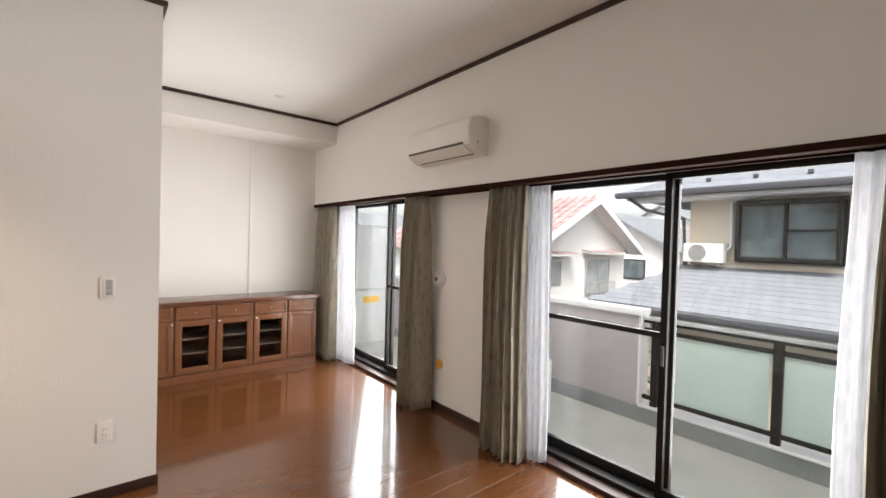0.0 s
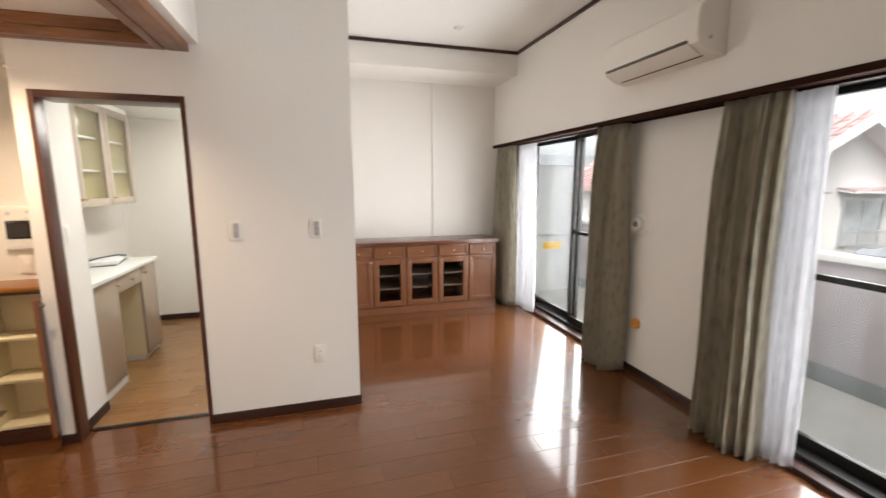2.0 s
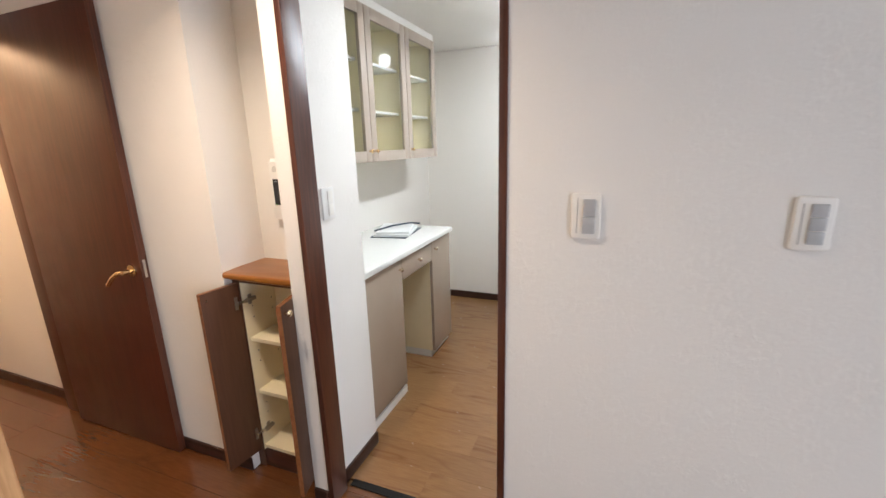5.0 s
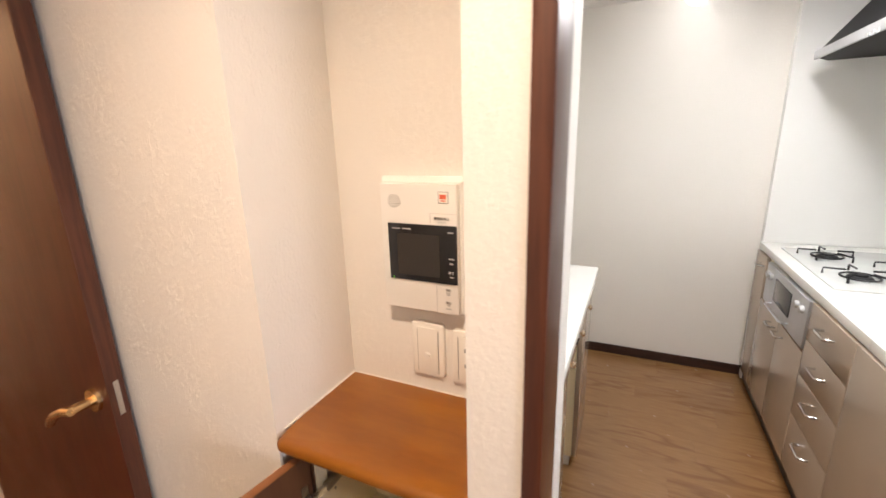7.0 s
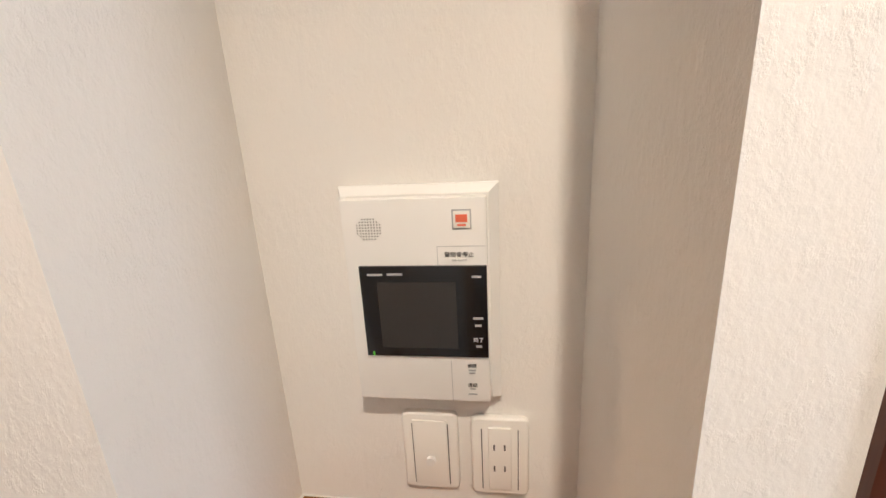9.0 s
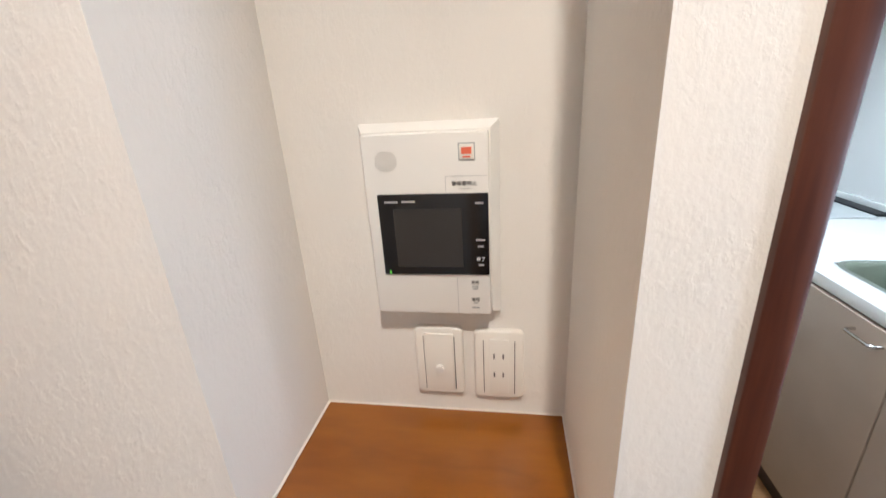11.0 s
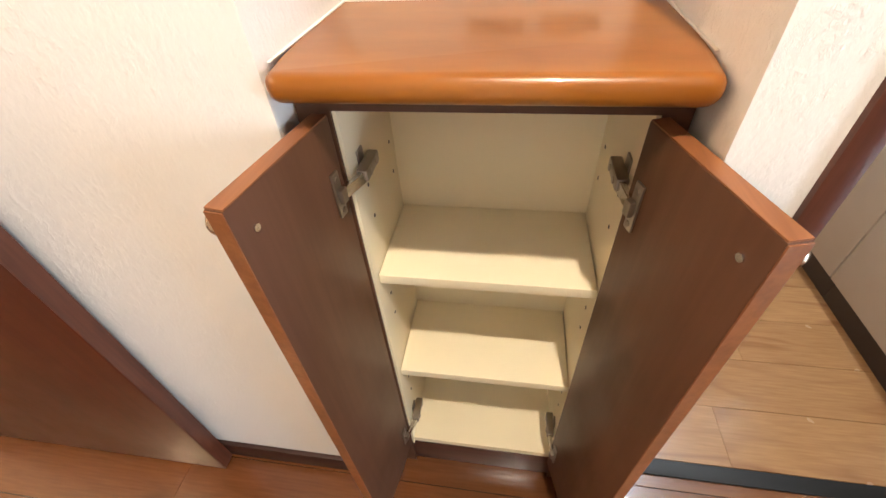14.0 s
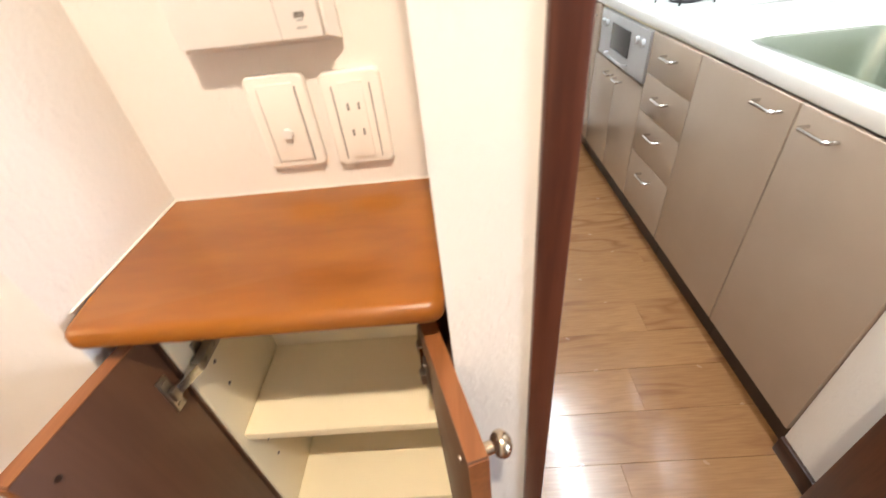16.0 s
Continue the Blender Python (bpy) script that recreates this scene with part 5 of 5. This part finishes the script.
part("board", box(2.95, 3.66, 5.72, 5.732, 0.0, 1.76), M["sepa"], sp)
b = bmesh.new()
bx(b, 3.66, 3.70, 5.71, 5.745, -0.05, 1.78)
bx(b, 2.91, 2.95, 5.71, 5.745, -0.05, 1.78)
bx(b, 2.95, 3.66, 5.71, 5.745, 1.76, 1.78)
bx(b, 2.95, 3.66, 5.705, 5.72, 0.80, 0.82)
part("frame", b, M["alu"], sp)
st = part("sticker", box(3.20, 3.48, 5.7165, 5.7195, 0.61, 0.71), M["yellow"], sp, "yellow warning sticker")
for k in range(3):
    part("print_bar", box(3.22, 3.46, 5.7155, 5.7166, 0.63 + k * 0.026, 0.640 + k * 0.026), M["orange"], st)
ou = thing("outdoor_unit", "white air conditioner outdoor unit on the balcony", "outdoor unit", (3.12, 2.77, -0.05))
part("case", box(2.98, 3.26, 2.40, 3.14, -0.02, 0.54, bevel=0.01), M["white"], ou)
for y in (2.5, 3.04):
    part("foot", box(2.97, 3.27, y - 0.03, y + 0.03, -0.05, -0.021), M["plinth"], ou)

# ---- neighbouring houses ----
structure("ground", box(-60, 400, -300, 300, -3.3, -3.0), M["asphalt"], "grey asphalt ground far below", "ground")


def pane_window(parent, x, y0, y1, z0, z1, split=2, depth=0.06, bars=True, axis="x"):
    """A framed window on a wall that faces -x (axis x) or -y (axis y)."""
    def at(u0, u1, w0, w1, z0, z1, bm=None):
        bm = bm or bmesh.new()
        return bx(bm, w0, w1, u0, u1, z0, z1) if axis == "x" else bx(bm, u0, u1, w0, w1, z0, z1)
    f = bmesh.new()
    t = 0.05
    for dims in ((y0, y0 + t, z0, z1), (y1 - t, y1, z0, z1), (y0 + t, y1 - t, z0, z0 + t), (y0 + t, y1 - t, z1 - t, z1)):
        at(dims[0], dims[1], x - depth, x, dims[2], dims[3], f)
    for k in range(1, split):
        c = y0 + (y1 - y0) * k / split
        at(c - 0.02, c + 0.02, x - depth * 0.8, x, z0 + t, z1 - t, f)
    w = part("window", f, M["bronze"] if bars else M["alu"], parent, "framed sliding window")
    part("pane", at(y0 + t, y1 - t, x - 0.03, x - 0.01, z0 + t, z1 - t), M["outwin" if bars else "outwin_pale"], w, "reflecting pane")
    return w


nh = thing("neighbour_house", "cream rendered house with grey slate roofs", "house", (9.5, -1.0, -3.0))
part("wall", box(8.0, 13.0, -7.0, 2.96, -3.0, 2.50), M["render"], nh, "cream rendered wall")
w = pane_window(nh, 7.86, 1.02, 2.22, 1.40, 2.28, 2, 0.14)
part("bay_frame", box(7.88, 7.999, 0.98, 2.26, 1.36, 2.32), M["bronze"], w)
part("mid_rail", box(7.80, 7.86, 1.07, 1.60, 1.83, 1.86), M["bronze"], w)
part("sill_band", box(7.96, 7.999, -3.0, 2.5, 1.24, 1.33), M["render"], nh)


def slab_roof(parent, corners, material, thick=0.06, name="roof"):
    """A roof plane over four corners, thickened downwards."""
    bm = bmesh.new()
    top = [bm.verts.new(c) for c in corners]
    low = [bm.verts.new((c[0], c[1], c[2] - thick)) for c in corners]
    k = len(corners)
    bm.faces.new(top)
    bm.faces.new(low[::-1])
    for i in range(k):
        bm.faces.new((top[i], low[i], low[(i + 1) % k], top[(i + 1) % k]))
    return part(name, bm, material, parent)


up = slab_roof(nh, [(7.35, 4.0, 2.50), (7.35, -7.6, 2.50), (10.2, -6, 3.7), (10.2, 1.0, 3.7)], M["slate"], name="upper_roof")
slab_roof(nh, [(13.4, 4.0, 2.50), (7.35, 4.0, 2.50), (10.2, 1.0, 3.7)], M["slate"], name="upper_roof_side")
part("gutter", box(7.28, 7.40, -7.6, 3.95, 2.40, 2.50, bevel=0.02), M["gutter"], up)
part("soffit", box(7.42, 8.0, -7.5, 3.8, 2.36, 2.40), M["cap"], up)
b = bmesh.new()
tube(b, [(7.34, 3.75, 2.42), (7.5, 3.5, 2.2), (7.9, 3.02, 2.05), (7.95, 3.0, 1.2)], 0.03, 8)
part("downpipe", b, M["gutter"], nh)
for row in range(3):
    for k in range(14):
        x = 7.6 + row * 0.45
        y = 3.2 - k * 0.62 - row * 0.31
        if y < 3.6 - row * 0.5:
            part("snow_guard", box(x, x + 0.05, y - 0.03, y + 0.03, 2.52 + (x - 7.35) * 0.421, 2.57 + (x - 7.35) * 0.421), M["gutter"], up, "small dark snow guard")
# Slate courses as raised strips, with staggered tabs.
LOWE, LOWR = Vector((6.5, 0, 0.655)), Vector((8.0, 0, 1.27))
low_roof = slab_roof(nh, [(6.5, 3.95, 0.645), (6.5, -7.6, 0.645), (8.0, -7.6, 1.262), (8.0, 3.0, 1.262)], M["slate"], name="lower_roof")
slab_roof(nh, [(10.0, 3.95, 0.645), (6.5, 3.95, 0.645), (8.0, 3.0, 1.262), (10.0, 3.0, 1.262)], M["slate"], name="lower_roof_side")
part("gutter", box(6.42, 6.53, -7.6, 4.0, 0.55, 0.635, bevel=0.02), M["gutter"], low_roof)
part("lower_wall", box(6.95, 8.0, -7.0, 3.4, -3.0, 0.56), M["render"], nh, "cream rendered lower wall")
slope = (LOWR - LOWE).normalized()
up_n = Vector((-slope.z, 0, slope.x))
rng = random.Random(5)
courses = 11
shingle = bmesh.new()
prism(shingle, [(0, 0.0), (0.16, 0.0), (0.16, 0.003), (0, 0.008)], "y", -0.1085, 0.1085)
shingle_me = mesh_of("shingle", shingle, M["slate"])
pieces = []
for k in range(courses):
    p = LOWE + slope * (0.148 * k)
    y = 3.95 - 0.95 * (0.148 * k / 1.62) - 0.12 - (k % 2) * 0.11
    while y > -0.2:
        pieces.append((p, y))
        y -= 0.222
m3 = Matrix((slope, Vector((0, 1, 0)), up_n)).transposed()
for p, y in pieces:
    s = new("shingle", shingle_me)
    s.parent = low_roof
    s.matrix_basis = Matrix.Translation((p.x, y, p.z)) @ m3.to_4x4()
oa = thing("neighbour_outdoor_unit", "white outdoor air conditioner unit on the house wall", "outdoor unit", (7.85, 2.66, 1.31))
part("case", box(7.72, 7.995, 2.37, 2.95, 1.33, 1.64, bevel=0.015), M["white"], oa)
b = bmesh.new()
cyl(b, (7.72, 2.74, 1.485), (7.705, 2.74, 1.485), 0.13, 32)
part("fan_grille", b, M["fan"], oa, "round grey fan grille")
b = bmesh.new()
tube(b, [(7.72 + 0, 2.74 + 0.1 * math.cos(k * math.pi / 12), 1.485 + 0.1 * math.sin(k * math.pi / 12)) for k in range(24)], 0.006, 6, True)
part("guard_ring", b, M["white"], oa)
for y in (2.45, 2.86):
    part("bracket", box(7.74, 7.995, y - 0.02, y + 0.02, 1.29, 1.329), M["alu"], oa)
b = bmesh.new()
tube(b, [(7.9, 2.4, 1.5), (7.93, 2.32, 1.6), (7.97, 2.34, 2.3), (7.97, 2.2, 2.36), (7.97, 1.9, 2.38)], 0.03, 8)
part("duct_cover", b, M["cap"], oa)

nh.location += Vector((0, 0.055, 0.015))
oa.location += Vector((0, 0.055, 0.015))

wh = thing("white_house", "white rendered gabled house with red tiled roof", "house", (12.2, 10.0, -3.0))
GX0, GX1, GR, GE, GP, GY = 8.9, 15.0, 12.1, 1.55, 3.05, 7.0
b = bmesh.new()
prism(b, [(GX0 + 0.5, -3.0), (GX1 - 0.4, -3.0), (GX1 - 0.4, GE), (GR, GP - 0.1), (GX0 + 0.5, GE)], "y", GY, 14.0)
part("wall", b, M["render_white"], wh, "white rendered wall")
r1 = slab_roof(wh, [(GX0, GY - 0.45, GE - 0.1), (GR, GY - 0.45, GP), (GR, 14.4, GP), (GX0, 14.4, GE - 0.1)], M["roof_red"], 0.14)
r2 = slab_roof(wh, [(GX1, GY - 0.45, GE - 0.1), (GX1, 14.4, GE - 0.1), (GR, 14.4, GP), (GR, GY - 0.45, GP)], M["roof_red"], 0.14)
for (xa, za), (xb, zb) in (((GX0, GE - 0.1), (GR, GP)), ((GX1, GE - 0.1), (GR, GP))):
    bm = bmesh.new()
    prism(bm, [(xa, za - 0.20), (xa, za - 0.01), (xb, zb - 0.01), (xb, zb - 0.22)], "y", GY - 0.50, GY - 0.452)
    part("barge_board", bm, M["cap"], wh, "white barge board")
    bm = bmesh.new()
    prism(bm, [(xa, za - 0.165), (xa, za - 0.145), (xb, zb - 0.145), (xb, zb - 0.165)], "y", GY - 0.45, GY - 0.002)
    part("soffit", bm, M["cap"], wh, "white eaves soffit")
d1 = Vector((GR - GX0, 0, GP - GE + 0.1))
for k in range(9):
    p = Vector((GX0, 0, GE - 0.1)) + d1 * (k / 9)
    q = Vector((GX0, 0, GE - 0.1)) + d1 * ((k + 0.9) / 9)
    bm = bmesh.new()
    prism(bm, [(p.x, p.z), (p.x, p.z + 0.05), (q.x, q.z + 0.02), (q.x, q.z)], "y", GY - 0.44, 14.3)
    part("tile_course", bm, M["roof_red"], r1)
for k in range(24):
    y = GY - 0.3 + k * 0.3
    a, c = Vector((GX0, y, GE - 0.03)), Vector((GR, y, GP + 0.06))
    part("tile_ridge", cyl(bmesh.new(), a, c, 0.035, 6), M["roof_red"], r1)
pane_window(wh, GY, 9.55, 10.85, 0.45, 1.12, 2, 0.05, False, "y")
pane_window(wh, GY, 12.15, 13.55, 0.05, 1.18, 2, 0.05, False, "y")
for x0, x1, z in ((9.3, 11.2, 1.28), (11.95, 14.0, 1.34)):
    bm = bmesh.new()
    prism(bm, [(GY, z + 0.02), (GY - 0.34, z - 0.03), (GY - 0.34, z + 0.03), (GY, z + 0.08)], "x", x0, x1)
    hood_slab = part("canopy", bm, M["cap"], wh, "small white window canopy")
    bm = bmesh.new()
    prism(bm, [(GY, z + 0.084), (GY - 0.35, z + 0.034), (GY - 0.35, z + 0.05), (GY, z + 0.10)], "x", x0 - 0.02, x1 + 0.02)
    part("canopy_cover", bm, M["roof_red"], hood_slab, "pinkish metal cover")
bal = part("window_rail", box(12.1, 13.6, GY - 0.25, GY - 0.22, 0.40, 0.44), M["alu"], wh, "white window guard rail")
for k in range(12):
    part("baluster", box(12.12 + k * 0.13, 12.14 + k * 0.13, GY - 0.245, GY - 0.225, 0.0, 0.40), M["alu"], bal)

wh.location += Vector((-0.36, 0.30, 0))


def far_house(x, y, w, d, eave, ridge, key, roof_key, name="far_house"):
    h = thing(name, "distant pale house with grey roof", "house", (x, y, -3.0), "distant houses")
    part("wall", box(x - w / 2, x + w / 2, y - d / 2, y + d / 2, -3.0, eave), M[key], h)
    for s in (-1, 1):
        slab_roof(h, [(x - w / 2 - 0.4, y + s * (d / 2 + 0.4), eave - 0.1), (x + w / 2 + 0.4, y + s * (d / 2 + 0.4), eave - 0.1), (x + w / 2 + 0.4, y, ridge), (x - w / 2 - 0.4, y, ridge)], M[roof_key], 0.12)
    b = bmesh.new()
    prism(b, [(y - d / 2, eave - 0.02), (y + d / 2, eave - 0.02), (y, ridge - 0.1)], "x", x - w / 2, x + w / 2)
    part("gable", b, M[key], h)
    pane_window(h, x - w / 2, y - d * 0.3, y + d * 0.05, eave - 1.4, eave - 0.5, 2, 0.05, True)
    pane_window(h, y - d / 2, x - w * 0.3, x + w * 0.05, eave - 1.4, eave - 0.5, 2, 0.05, True, "y")


far_house(22, 10.5, 6, 6, 1.5, 3.2, "render_white", "slate2")
far_house(30, 17, 8, 7, 2.2, 4.2, "render_white", "slate2")
far_house(24, 4.5, 6, 5, 1.0, 2.4, "render", "slate2")
far_house(40, 15, 9, 8, 2.8, 5.0, "render_white", "slate2")
far_house(9.5, 19.5, 7, 6, 0.6, 2.3, "render", "slate2")
far_house(18, 27, 8, 7, 1.5, 3.5, "render_white", "slate2")
# Hedge below the railing.
hg = bmesh.new()
rng = random.Random(9)
for k in range(420):
    c = Vector((4.9 + rng.uniform(-0.25, 0.35), rng.uniform(1.6, 2.9), rng.uniform(-0.9, 0.35)))
    r = rng.uniform(0.03, 0.06)
    m = Matrix.Translation(c) @ Euler((rng.uniform(0, 6), rng.uniform(0, 6), rng.uniform(0, 6))).to_matrix().to_4x4()
    vs = [hg.verts.new(m @ Vector(p)) for p in ((-r, 0, 0), (0, -r * 0.45, 0.008), (r, 0, 0), (0, r * 0.45, 0.008))]
    hg.faces.new(vs)
solid("hedge", hg, M["leaf"], "green shrub leaves behind the balcony railing", "hedge", "stuff")

# ---- floors ----
structure("floor", box(-4.7, XL, -2.7, YW + 0.1, -0.15, -0.012), M["groove"], "glossy reddish-brown wooden plank floor", "floor")
structure("floor_living_north", box(0.435, XL, YW + 0.1, YB, -0.15, -0.012), M["groove"], "glossy reddish-brown wooden plank floor", "floor")
structure("floor_kitchen", box(-1.86, 0.16, YW + 0.1, 5.86, -0.15, -0.012), M["groove_pale"], "light brown wooden plank kitchen floor", "floor")
floor, floor_n, floor_k = bpy.data.objects["floor"], bpy.data.objects["floor_living_north"], bpy.data.objects["floor_kitchen"]
PW, PL = 0.1515, 0.909


def plank_mesh(name, length, width, material, gap=0.0005):
    return mesh_of(name, box(gap, length - gap, gap, width - gap, -0.012, 0.0, bevel=0.0005 if gap > 0.0003 else 0.0003, segs=1), material)


PLANKS = {}


def plank(parent, x0, x1, y0, y1, key):
    size = (round(x1 - x0, 3), round(y1 - y0, 3), key)
    if size not in PLANKS:
        PLANKS[size] = plank_mesh("plank", *size[:2], M[key], 0.0004 if key == "plank" else 0.0002)
    ob = new("plank", PLANKS[size])
    ob.parent = parent
    ob.location = (x0, y0, 0)


def lay(parent, x0, x1, y0, y1, key, phase):
    """Planks along x, in courses along y, staggered from course to course."""
    k, y = 0, y0
    while y < y1 - 0.01:
        top = min(y + PW, y1)
        x = x0 - PL * ((k * phase) % 1.0)
        while x < x1 - 0.01:
            a, b = max(x, x0), min(x + PL, x1)
            if b - a > 0.02:
                plank(parent, a, b, y, top, key)
            x += PL
        k, y = k + 1, top


lay(floor, -1.30, XL, -0.40, 3.415, "plank", 0.37)
lay(floor_n, 0.435, XL, 3.418, YB, "plank", 0.37)
lay(floor, -3.06, -1.30, 2.42, 3.415, "plank", 0.41)
lay(floor_k, -1.80, 0.16, 3.455, 5.76, "plank_kitchen", 0.43)
b = bmesh.new()
for k in range(15):
    for j in range(5):
        bx(b, -1.18 + j * PL + 0.0009, min(XL, -1.18 + (j + 1) * PL) - 0.0009, -2.6 + k * PW * 0.97, -2.6 + (k + 0.985) * PW * 0.97, -0.012, 0.0)
rest = part("plank_field", b, M["plank"], floor)
tagged(rest, "more planks of the same floor", kind="stuff")
b = bmesh.new()
for k in range(7):
    bx(b, -4.6, -3.062, 2.42 + k * 0.14, 2.42 + k * 0.14 + 0.138, -0.012, 0.0)
rest = part("plank_field", b, M["plank"], floor)
tagged(rest, "more planks of the same floor", kind="stuff")
